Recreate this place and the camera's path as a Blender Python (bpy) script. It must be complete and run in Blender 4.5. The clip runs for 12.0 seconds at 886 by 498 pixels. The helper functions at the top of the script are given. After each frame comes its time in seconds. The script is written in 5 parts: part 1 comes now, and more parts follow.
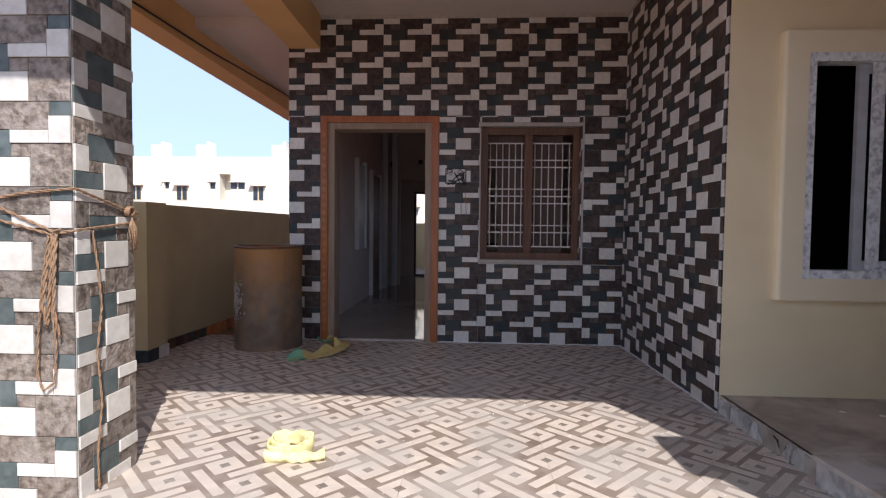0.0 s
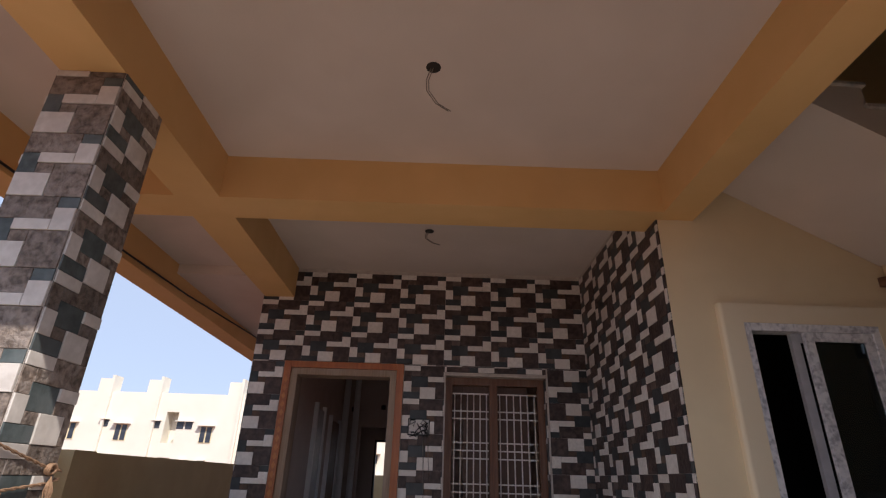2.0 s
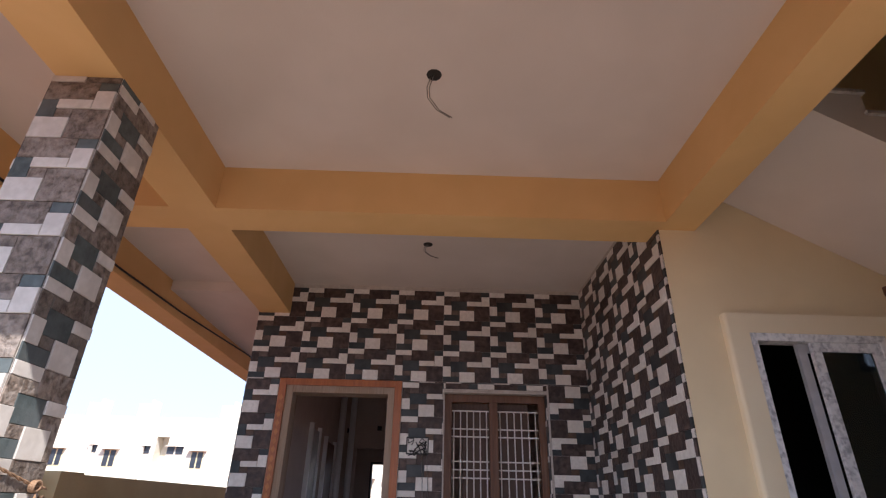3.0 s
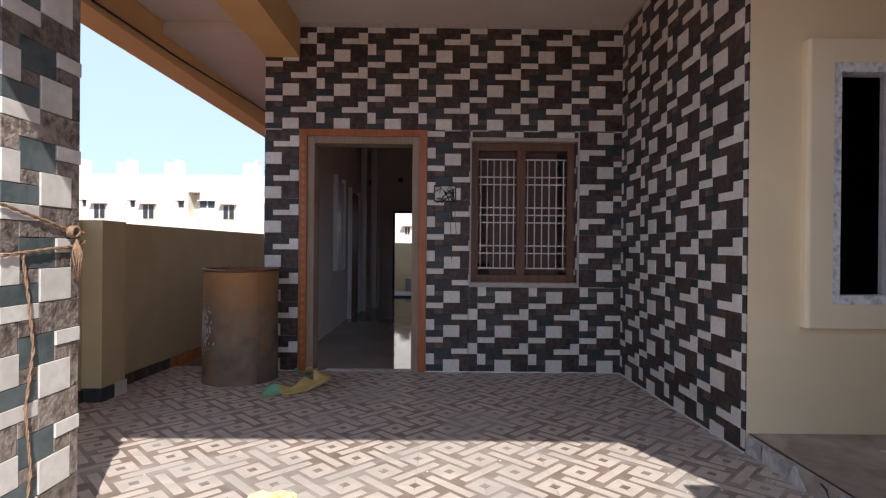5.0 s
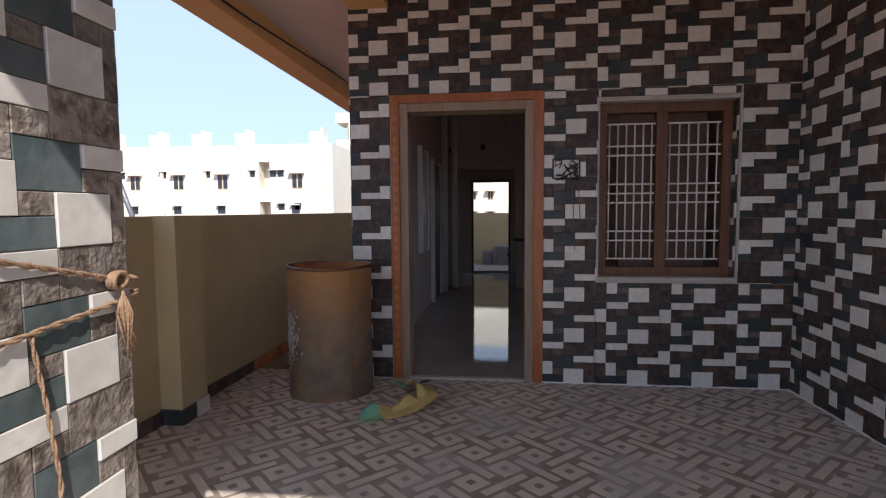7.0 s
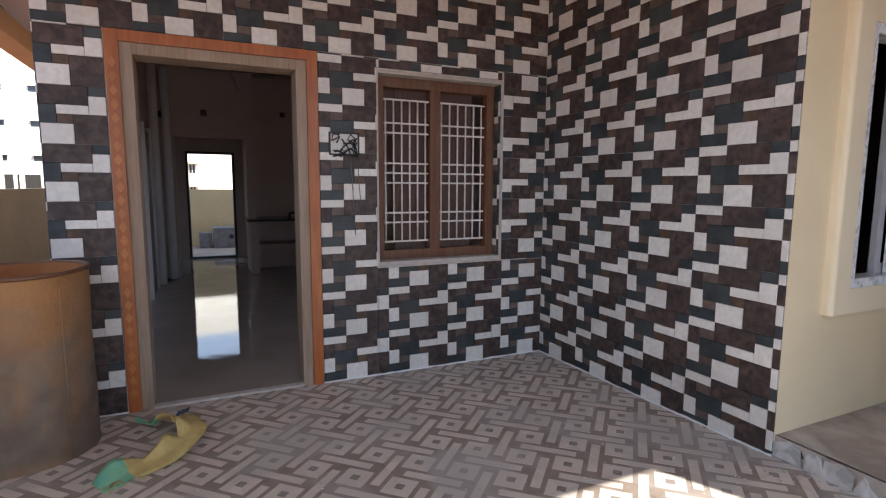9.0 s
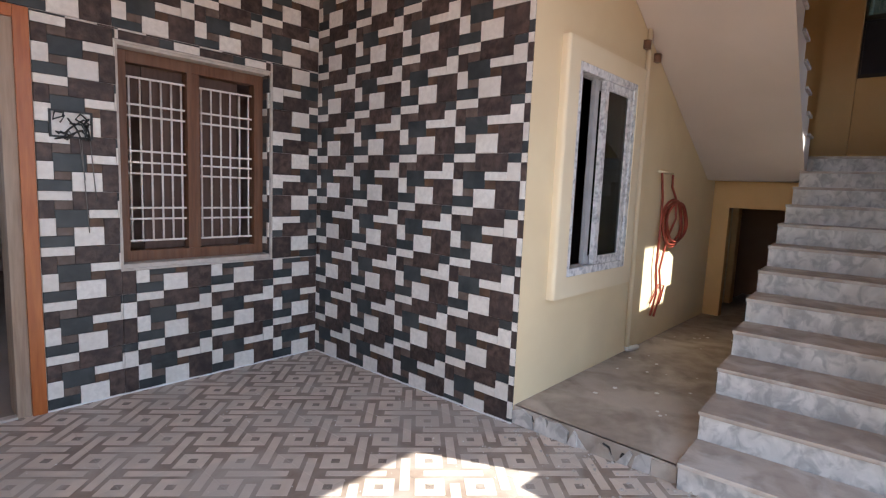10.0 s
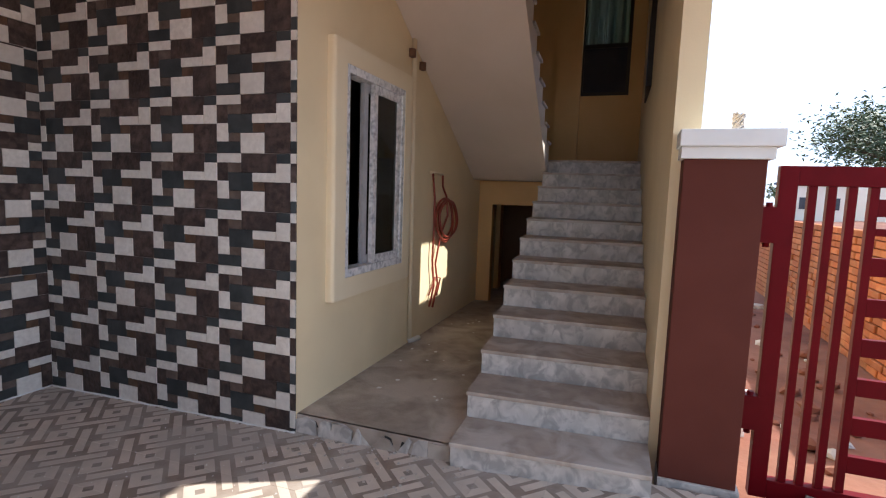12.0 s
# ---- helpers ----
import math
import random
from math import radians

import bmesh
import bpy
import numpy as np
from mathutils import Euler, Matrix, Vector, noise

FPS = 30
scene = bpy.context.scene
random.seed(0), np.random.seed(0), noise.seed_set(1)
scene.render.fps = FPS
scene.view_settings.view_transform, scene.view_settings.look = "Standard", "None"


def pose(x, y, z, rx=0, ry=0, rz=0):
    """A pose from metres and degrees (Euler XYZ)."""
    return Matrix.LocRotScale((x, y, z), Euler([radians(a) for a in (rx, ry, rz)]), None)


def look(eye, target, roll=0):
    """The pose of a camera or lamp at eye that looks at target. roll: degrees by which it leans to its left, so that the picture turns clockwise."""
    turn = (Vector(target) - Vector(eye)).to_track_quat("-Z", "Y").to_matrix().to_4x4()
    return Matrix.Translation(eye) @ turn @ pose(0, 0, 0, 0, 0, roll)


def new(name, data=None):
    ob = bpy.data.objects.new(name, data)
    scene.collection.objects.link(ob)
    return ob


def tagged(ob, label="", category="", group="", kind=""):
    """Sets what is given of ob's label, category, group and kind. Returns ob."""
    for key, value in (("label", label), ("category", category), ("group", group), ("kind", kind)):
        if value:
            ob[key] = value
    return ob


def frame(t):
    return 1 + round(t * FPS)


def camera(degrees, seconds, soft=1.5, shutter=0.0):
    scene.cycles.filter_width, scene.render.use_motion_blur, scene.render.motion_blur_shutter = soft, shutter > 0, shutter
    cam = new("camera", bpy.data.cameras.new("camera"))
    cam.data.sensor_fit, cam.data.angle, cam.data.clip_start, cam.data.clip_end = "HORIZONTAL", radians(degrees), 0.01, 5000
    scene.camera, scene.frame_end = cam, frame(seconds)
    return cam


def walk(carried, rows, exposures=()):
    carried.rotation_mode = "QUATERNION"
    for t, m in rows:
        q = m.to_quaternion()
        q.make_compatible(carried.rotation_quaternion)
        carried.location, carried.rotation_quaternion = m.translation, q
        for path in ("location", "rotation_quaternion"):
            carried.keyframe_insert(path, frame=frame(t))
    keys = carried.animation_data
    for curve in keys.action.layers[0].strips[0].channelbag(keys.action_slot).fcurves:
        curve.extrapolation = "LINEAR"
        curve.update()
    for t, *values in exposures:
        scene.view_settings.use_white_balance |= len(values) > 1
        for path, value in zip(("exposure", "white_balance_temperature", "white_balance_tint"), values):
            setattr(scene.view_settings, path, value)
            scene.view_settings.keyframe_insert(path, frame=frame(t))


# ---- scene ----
cam = camera(80.9, 12.0, soft=1.2)
PATH = [
    (0, (0.114, -0.068, 1.118), (0.017, 1.928, 1.038), 0.6),
    (0.5, (0.12, -0.051, 1.12), (0.053, 1.945, 1.229), 1.0),
    (1, (0.152, -0.044, 1.122), (0.096, 1.918, 1.504), 1.7),
    (1.5, (0.135, -0.079, 1.152), (0.114, 1.813, 1.799), 1.9),
    (2, (0.126, -0.099, 1.179), (0.138, 1.728, 1.992), 1.8),
    (2.5, (0.104, -0.089, 1.185), (0.132, 1.68, 2.117), 1.7),
    (3, (0.093, -0.023, 1.142), (0.123, 1.77, 2.028), 1.3),
    (3.5, (0.091, 0.029, 1.096), (0.11, 1.952, 1.643), 0.7),
    (3.7, (0.096, 0.034, 1.09), (0.108, 1.983, 1.536), 0.7),
    (5.3, (-0.054, 0.363, 1.158), (-0.057, 2.363, 1.118), 0.4),
    (5.5, (-0.055, 0.437, 1.179), (-0.074, 2.436, 1.13), 0.4),
    (6, (-0.09, 0.581, 1.212), (-0.205, 2.574, 1.092), 0.3),
    (6.5, (-0.316, 0.842, 1.257), (-0.52, 2.827, 1.122), 0.0),
    (6.7, (-0.383, 0.914, 1.304), (-0.617, 2.895, 1.165), -0.4),
    (8.3, (-0.864, 1.485, 1.344), (-0.755, 3.472, 1.145), -0.7),
    (8.5, (-0.897, 1.516, 1.338), (-0.52, 3.468, 1.123), -1.2),
    (9, (-0.879, 1.525, 1.35), (-0.05, 3.329, 1.11), 0.3),
    (9.5, (-0.848, 1.51, 1.341), (0.348, 3.096, 1.112), 2.0),
    (10, (-0.792, 1.464, 1.364), (0.682, 2.795, 1.129), 2.4),
    (10.5, (-0.757, 1.408, 1.36), (0.896, 2.509, 1.131), 2.2),
    (11, (-0.746, 1.39, 1.372), (1.024, 2.29, 1.141), 2.1),
    (11.5, (-0.732, 1.378, 1.381), (1.108, 2.13, 1.153), 1.8),
    (12, (-0.726, 1.378, 1.392), (1.146, 2.048, 1.177), 2.0),
]
EXPOSURES = [(0, 1.32, 5550, 10), (0.5, 1.56, 5500, 10), (1.0, 1.7, 5450, 11), (1.5, 1.6, 5650, 12), (2.0, 0.98, 5950, 13), (2.5, 0.98, 5950, 13), (3.0, 1.68, 5650, 12), (3.5, 1.6, 5800, 12), (5.5, 1.34, 5550, 9), (6.5, 1.3, 5600, 8),
             (8.5, 1.86, 5700, 6), (9.0, 2.28, 5600, 5), (9.5, 2.68, 5550, 5), (10.0, 2.68, 5550, 5), (10.5, 2.36, 5700, 6), (12, 1.98, 5750, 8)]
walk(cam, [(t, look(eye, target, roll)) for t, eye, target, roll in PATH], EXPOSURES)

# ---- sky and sun ----
SUN_EL, SUN_AZ = 46.0, 155.0  # azimuth clockwise from +y
world = bpy.data.worlds.new("world")
scene.world = world
world.use_nodes = True
wn = world.node_tree
sky = wn.nodes.new("ShaderNodeTexSky")
sky.sky_type, sky.sun_disc = "NISHITA", False
sky.sun_elevation, sky.sun_rotation = radians(SUN_EL), radians(SUN_AZ)
sky.dust_density, sky.air_density = 1.0, 0.75
wn.nodes["Background"].inputs["Strength"].default_value = 0.14
haze = wn.nodes.new("ShaderNodeMix")  # hazy air evens the sky out
haze.data_type = "RGBA"
haze.inputs["Factor"].default_value, haze.inputs["B"].default_value = 0.88, (2.2, 2.45, 2.9, 1)
wn.links.new(sky.outputs[0], haze.inputs["A"])
wn.links.new(haze.outputs["Result"], wn.nodes["Background"].inputs["Color"])
sun = new("sun", bpy.data.lights.new("sun", "SUN"))
sun.data.energy, sun.data.angle, sun.data.color = 2.55, radians(0.53), (1.0, 0.88, 0.73)
SUN_DIR = Vector((math.sin(radians(SUN_AZ)) * math.cos(radians(SUN_EL)), math.cos(radians(SUN_AZ)) * math.cos(radians(SUN_EL)), math.sin(radians(SUN_EL))))
sun.matrix_world = look(SUN_DIR * 60, (0, 0, 0))


# ---- materials ----
def mat(name, c1, c2=None, scale=6.0, rough=0.6, bump=0.0, bscale=40.0, metal=0.0, c3=None, scale3=1.5, amount3=0.35, rand=0.0, rvar=0.1, stretch=(1, 1, 1), spec=0.5):
    """Two colours mixed by a fine noise, a third laid on by a broad one, relief and uneven gloss."""
    m = bpy.data.materials.new(name)
    m.use_nodes = True
    n, l = m.node_tree.nodes, m.node_tree.links
    bsdf = n["Principled BSDF"]
    bsdf.inputs["Metallic"].default_value = metal
    bsdf.inputs["Specular IOR Level"].default_value = spec
    co = n.new("ShaderNodeTexCoord")
    mp = n.new("ShaderNodeMapping")
    mp.inputs["Scale"].default_value = stretch
    info = n.new("ShaderNodeObjectInfo")
    if rand > 0:
        add = n.new("ShaderNodeVectorMath")
        add.operation = "MULTIPLY_ADD"
        add.inputs[1].default_value = (37.0, 53.0, 71.0)
        l.new(info.outputs["Random"], add.inputs[0])
        l.new(co.outputs["Object"], add.inputs[2])
        l.new(add.outputs[0], mp.inputs["Vector"])
    else:
        l.new(co.outputs["Object"], mp.inputs["Vector"])

    def noise_tex(s, detail=6.0, dist=0.0):
        t = n.new("ShaderNodeTexNoise")
        t.inputs["Scale"].default_value, t.inputs["Detail"].default_value, t.inputs["Distortion"].default_value = s, detail, dist
        l.new(mp.outputs[0], t.inputs["Vector"])
        return t

    def mix(fac, a, b):
        x = n.new("ShaderNodeMix")
        x.data_type = "RGBA"
        l.new(fac, x.inputs["Factor"])
        for sock, v in ((x.inputs["A"], a), (x.inputs["B"], b)):
            if isinstance(v, tuple):
                sock.default_value = (*v, 1)
            else:
                l.new(v, sock)
        return x.outputs["Result"]

    def ramp(fac, lo, hi):
        r = n.new("ShaderNodeMapRange")
        r.inputs["From Min"].default_value, r.inputs["From Max"].default_value = lo, hi
        l.new(fac, r.inputs["Value"])
        return r.outputs[0]

    t1 = noise_tex(scale, 8.0, 0.3)
    col = mix(ramp(t1.outputs["Fac"], 0.35, 0.65), c1, c2 or tuple(0.88 * c for c in c1))
    if c3:
        t3 = noise_tex(scale3, 5.0, 0.8)
        if rand > 0:
            l.new(n.new("ShaderNodeNewGeometry").outputs["Position"], t3.inputs["Vector"])
        f3 = n.new("ShaderNodeMath")
        f3.operation = "MULTIPLY"
        f3.inputs[1].default_value = amount3
        l.new(ramp(t3.outputs["Fac"], 0.45, 0.62), f3.inputs[0])
        col = mix(f3.outputs[0], col, c3)
    if rand > 0:
        hsv = n.new("ShaderNodeHueSaturation")
        rr = n.new("ShaderNodeMapRange")
        rr.inputs["To Min"].default_value, rr.inputs["To Max"].default_value = 1 - rand, 1 + rand
        l.new(info.outputs["Random"], rr.inputs["Value"])
        l.new(rr.outputs[0], hsv.inputs["Value"])
        l.new(col, hsv.inputs["Color"])
        col = hsv.outputs[0]
    l.new(col, bsdf.inputs["Base Color"])
    r2 = n.new("ShaderNodeMapRange")
    r2.inputs["To Min"].default_value, r2.inputs["To Max"].default_value = max(0.02, rough - rvar), min(1, rough + rvar)
    l.new(t1.outputs["Fac"], r2.inputs["Value"])
    l.new(r2.outputs[0], bsdf.inputs["Roughness"])
    if bump > 0:
        tb = noise_tex(bscale, 6.0)
        b = n.new("ShaderNodeBump")
        b.inputs["Strength"].default_value, b.inputs["Distance"].default_value = bump, 0.01
        l.new(tb.outputs["Fac"], b.inputs["Height"])
        l.new(b.outputs[0], bsdf.inputs["Normal"])
    return m


M = {}
M["cream"] = mat("cream_paint", (0.78, 0.65, 0.42), (0.74, 0.61, 0.39), 3, 0.75, 0.08, 120, c3=(0.69, 0.57, 0.37), scale3=0.8, amount3=0.5)
M["trim"] = mat("pale_trim_paint", (0.80, 0.69, 0.49), (0.77, 0.66, 0.46), 3, 0.7, 0.06, 120)
M["ochre"] = mat("ochre_beam_paint", (0.70, 0.45, 0.19), (0.66, 0.42, 0.17), 3, 0.7, 0.08, 120, c3=(0.61, 0.39, 0.165), scale3=0.9, amount3=0.5)
M["ceiling"] = mat("white_ceiling_paint", (0.66, 0.58, 0.525), (0.62, 0.545, 0.49), 2, 0.85, 0.06, 90, c3=(0.56, 0.485, 0.43), scale3=0.6, amount3=0.5)
M["fence"] = mat("boundary_wall_paint", (0.50, 0.39, 0.215), (0.46, 0.355, 0.195), 4, 0.85, 0.15, 60, c3=(0.42, 0.33, 0.19), scale3=0.7, amount3=0.6)
M["plaster"] = mat("interior_plaster", (0.55, 0.45, 0.39), (0.50, 0.405, 0.35), 3, 0.85, 0.06, 90, c3=(0.44, 0.355, 0.31), scale3=0.8)
M["t_white"] = mat("tile_white", (0.78, 0.74, 0.69), (0.66, 0.62, 0.575), 34, 0.38, 0.05, 90, rand=0.06, c3=(0.60, 0.55, 0.50), scale3=2.2, amount3=0.5)
M["t_slate"] = mat("tile_slate", (0.029, 0.034, 0.037), (0.048, 0.054, 0.057), 14, 0.42, 0.12, 80, rand=0.15, c3=(0.085, 0.092, 0.092), scale3=3, amount3=0.4, spec=0.3)
M["t_brown"] = mat("tile_brown_stone", (0.038, 0.025, 0.022), (0.105, 0.073, 0.062), 22, 0.45, 0.6, 45, rand=0.15, c3=(0.040, 0.030, 0.030), scale3=8, amount3=0.6, spec=0.3)
M["t_taupe"] = mat("tile_taupe_stone", (0.095, 0.068, 0.056), (0.155, 0.118, 0.098), 18, 0.45, 0.35, 50, rand=0.15, c3=(0.085, 0.060, 0.046), scale3=9, spec=0.3)
M["t_rust"] = mat("tile_rust_stone", (0.080, 0.047, 0.030), (0.14, 0.085, 0.055), 16, 0.45, 0.35, 50, rand=0.15, c3=(0.05, 0.033, 0.027), scale3=8, spec=0.3)
# copies of the tile colours with sunlight put into their tones
M["d_brown"] = mat("sunlit_brown_stone", (0.085, 0.066, 0.054), (0.25, 0.205, 0.17), 34, 0.5, 0.9, 60, rand=0.3, c3=(0.33, 0.29, 0.26), scale3=16, amount3=0.5, spec=0.3)
M["lit_slate"] = mat("sunlit_slate", (0.06, 0.076, 0.076), (0.10, 0.122, 0.122), 24, 0.45, 0.15, 80, rand=0.15, c3=(0.15, 0.165, 0.17), scale3=4, amount3=0.5, spec=0.3)
M["lit_white"] = mat("sunlit_white_tile", (0.68, 0.645, 0.60), (0.58, 0.545, 0.50), 26, 0.45, 0.08, 90, rand=0.08, c3=(0.48, 0.44, 0.40), scale3=5, amount3=0.45)
M["grout"] = mat("pale_grout", (0.55, 0.50, 0.45), (0.45, 0.40, 0.36), 20, 0.9, 0.3, 120)
M["f_light"] = mat("floor_tile_light", (0.66, 0.56, 0.48), (0.57, 0.48, 0.41), 9, 0.42, 0.12, 70, rand=0.05, c3=(0.50, 0.445, 0.395), scale3=2.3, amount3=0.8)
M["f_brown"] = mat("floor_tile_brown", (0.225, 0.168, 0.132), (0.30, 0.235, 0.19), 11, 0.46, 0.2, 60, rand=0.08, c3=(0.46, 0.41, 0.365), scale3=2.3, amount3=0.6)
M["f_dark"] = mat("floor_tile_dark", (0.19, 0.15, 0.125), (0.28, 0.23, 0.19), 14, 0.46, 0.2, 60, rand=0.08, c3=(0.45, 0.40, 0.36), scale3=2.3, amount3=0.6)
M["wood_orange"] = mat("polished_teak", (0.40, 0.125, 0.025), (0.31, 0.085, 0.015), 5, 0.35, 0.12, 30, stretch=(9, 9, 0.8), c3=(0.20, 0.055, 0.012), scale3=1.2)
M["wood_raw"] = mat("raw_wood", (0.34, 0.245, 0.175), (0.25, 0.175, 0.12), 6, 0.75, 0.2, 40, stretch=(10, 10, 0.8), c3=(0.42, 0.34, 0.27), scale3=1.0)
M["wood_brown"] = mat("brown_window_wood", (0.155, 0.066, 0.028), (0.11, 0.045, 0.020), 6, 0.5, 0.15, 40, stretch=(10, 10, 0.8), c3=(0.20, 0.12, 0.075), scale3=1.5)
M["shutter"] = mat("dull_brown_shutter", (0.105, 0.060, 0.042), (0.08, 0.045, 0.032), 6, 0.6, 0.1, 40, stretch=(8, 8, 0.8))
M["white_metal"] = mat("white_grille_paint", (0.78, 0.73, 0.68), (0.66, 0.61, 0.56), 20, 0.45)
M["upvc"] = mat("white_upvc_film", (0.75, 0.75, 0.77), (0.34, 0.35, 0.38), 38, 0.35, c3=(0.82, 0.82, 0.82), scale3=14, amount3=0.8)
M["upvc_grey"] = mat("grey_upvc", (0.46, 0.46, 0.48), (0.38, 0.38, 0.40), 12, 0.4)
M["rust"] = mat("rusted_drum", (0.20, 0.155, 0.115), (0.135, 0.10, 0.075), 7.0, 0.62, 0.4, 50, metal=0.1, c3=(0.30, 0.155, 0.06), scale3=2.4, amount3=0.45)
rn, rl = M["rust"].node_tree.nodes, M["rust"].node_tree.links  # the upper part is bare orange rust
r_bsdf = rn["Principled BSDF"]
r_old = r_bsdf.inputs["Base Color"].links[0].from_socket
r_co, r_sep, r_noise, r_add, r_map, r_mix = (rn.new("ShaderNode" + k) for k in ("TexCoord", "SeparateXYZ", "TexNoise", "Math", "MapRange", "Mix"))
r_noise.inputs["Scale"].default_value, r_noise.inputs["Detail"].default_value = 5.0, 7.0
r_add.operation = "MULTIPLY_ADD"
r_add.inputs[1].default_value = 0.95
r_map.inputs["From Min"].default_value, r_map.inputs["From Max"].default_value, r_map.inputs["To Max"].default_value = 0.86, 1.42, 0.8
r_mix.data_type = "RGBA"
r_mix.inputs["B"].default_value = (0.40, 0.185, 0.05, 1)
rl.new(r_co.outputs["Object"], r_sep.inputs[0])
rl.new(r_co.outputs["Object"], r_noise.inputs["Vector"])
rl.new(r_noise.outputs["Fac"], r_add.inputs[0])
rl.new(r_sep.outputs["Z"], r_add.inputs[2])
rl.new(r_add.outputs[0], r_map.inputs["Value"])
rl.new(r_map.outputs[0], r_mix.inputs["Factor"])
rl.new(r_old, r_mix.inputs["A"])
rl.new(r_mix.outputs["Result"], r_bsdf.inputs["Base Color"])
M["rust_in"] = mat("rusted_drum_inside", (0.42, 0.17, 0.055), (0.32, 0.12, 0.04), 6, 0.85, 0.3, 50)
M["marble"] = mat("grey_marble", (0.64, 0.605, 0.57), (0.46, 0.435, 0.41), 9, 0.38, 0.08, 60, c3=(0.23, 0.22, 0.215), scale3=13, amount3=0.6, stretch=(1, 1.2, 1))
M["tread"] = mat("dusty_tread", (0.39, 0.325, 0.275), (0.29, 0.24, 0.205), 9, 0.5, 0.12, 60, c3=(0.54, 0.49, 0.45), scale3=4.5, amount3=0.7)
M["ledge"] = mat("dusty_cement_floor", (0.37, 0.31, 0.26), (0.27, 0.225, 0.185), 9, 0.6, 0.25, 60, c3=(0.54, 0.48, 0.42), scale3=2.6, amount3=0.7)
M["brown_paint"] = mat("maroon_brown_paint", (0.105, 0.028, 0.019), (0.095, 0.025, 0.017), 3, 0.75, 0.05, 100, spec=0.2)
M["white_paint"] = mat("white_paint", (0.80, 0.80, 0.79), (0.74, 0.74, 0.73), 4, 0.55, 0.04, 80)
M["red"] = mat("red_gate_paint", (0.125, 0.0015, 0.005), (0.10, 0.0015, 0.004), 6, 0.5, 0.03, 60, spec=0.12)
M["soil"] = mat("red_soil", (0.18, 0.060, 0.034), (0.11, 0.037, 0.023), 3.5, 0.95, 0.9, 14, c3=(0.24, 0.11, 0.068), scale3=0.6, amount3=0.6)
M["brick"] = mat("orange_brick", (0.46, 0.15, 0.045), (0.38, 0.115, 0.035), 8, 0.9, 0.4, 60, rand=0.25, c3=(0.50, 0.26, 0.11), scale3=3)
M["concrete"] = mat("concrete", (0.50, 0.46, 0.42), (0.43, 0.395, 0.36), 5, 0.85, 0.3, 60)
M["drive"] = mat("dusty_earth_drive", (0.23, 0.18, 0.145), (0.18, 0.14, 0.115), 3, 0.95, 0.4, 30, c3=(0.28, 0.23, 0.19), scale3=0.7)
M["passage"] = mat("brown_passage_paint", (0.30, 0.165, 0.09), (0.26, 0.14, 0.075), 3, 0.7, 0.06, 80)
M["wood_light"] = mat("worn_carved_teak", (0.46, 0.17, 0.04), (0.38, 0.13, 0.03), 9, 0.45, 0.1, 40)
M["tile_gap"] = mat("dark_tile_gap", (0.022, 0.020, 0.020), (0.03, 0.027, 0.026), 20, 0.8)
M["rope"] = mat("jute_rope", (0.34, 0.215, 0.13), (0.23, 0.14, 0.08), 60, 0.9, 0.5, 160)
M["yellow"] = mat("yellow_cloth", (0.80, 0.75, 0.40), (0.68, 0.61, 0.28), 14, 0.8, 0.3, 60)
M["sack"] = mat("yellow_woven_sack", (0.58, 0.45, 0.17), (0.48, 0.36, 0.13), 22, 0.7, 0.3, 140)
M["sack_green"] = mat("green_sack_end", (0.16, 0.40, 0.27), (0.25, 0.45, 0.25), 14, 0.7, 0.3, 120)
M["black"] = mat("black_plastic", (0.012, 0.012, 0.013), (0.02, 0.02, 0.02), 20, 0.5)
# near-black colour that stands in for shade in rooms, slots and openings
M["dark"] = mat("painted_void_shade", (0.02, 0.018, 0.016), (0.03, 0.026, 0.022), 5, 0.9)
M["wire"] = mat("grey_wire", (0.13, 0.12, 0.11), (0.2, 0.18, 0.16), 20, 0.6)
M["hose"] = mat("red_pipe", (0.32, 0.055, 0.030), (0.24, 0.045, 0.025), 8, 0.45)
M["floor_in"] = mat("polished_floor", (0.37, 0.315, 0.275), (0.33, 0.28, 0.24), 3, 0.012, 0.045, 13, c3=(0.28, 0.235, 0.20), scale3=0.9, amount3=0.5, rvar=0.0, spec=0.7)
M["granite"] = mat("black_granite", (0.012, 0.012, 0.012), (0.03, 0.03, 0.03), 60, 0.15)
M["facade"] = mat("white_facade", (0.80, 0.76, 0.66), (0.76, 0.72, 0.62), 0.6, 0.85, c3=(0.72, 0.68, 0.58), scale3=0.15)
# deeper cream copy of the facade, recess shade put into its colour
M["facade_shade"] = mat("cream_recess_shade", (0.72, 0.62, 0.40), (0.68, 0.58, 0.36), 0.6, 0.85)
M["pane"] = mat("dark_pane", (0.03, 0.035, 0.05), (0.05, 0.055, 0.07), 2, 0.15)
M["bark"] = mat("bark", (0.12, 0.085, 0.06), (0.08, 0.06, 0.045), 6, 0.95, 0.6, 20)
M["leaf"] = mat("leaves", (0.026, 0.046, 0.014), (0.05, 0.075, 0.024), 2.5, 0.6)
M["steel"] = mat("weathered_steel_pole", (0.22, 0.22, 0.24), (0.16, 0.15, 0.15), 12, 0.5, metal=0.5)
M["stripe"] = mat("dark_print", (0.05, 0.07, 0.12), (0.06, 0.08, 0.14), 9, 0.6)
M["curtain"] = mat("green_shade_cloth", (0.015, 0.09, 0.075), (0.20, 0.27, 0.28), 5, 0.5, stretch=(1, 9, 0.5))

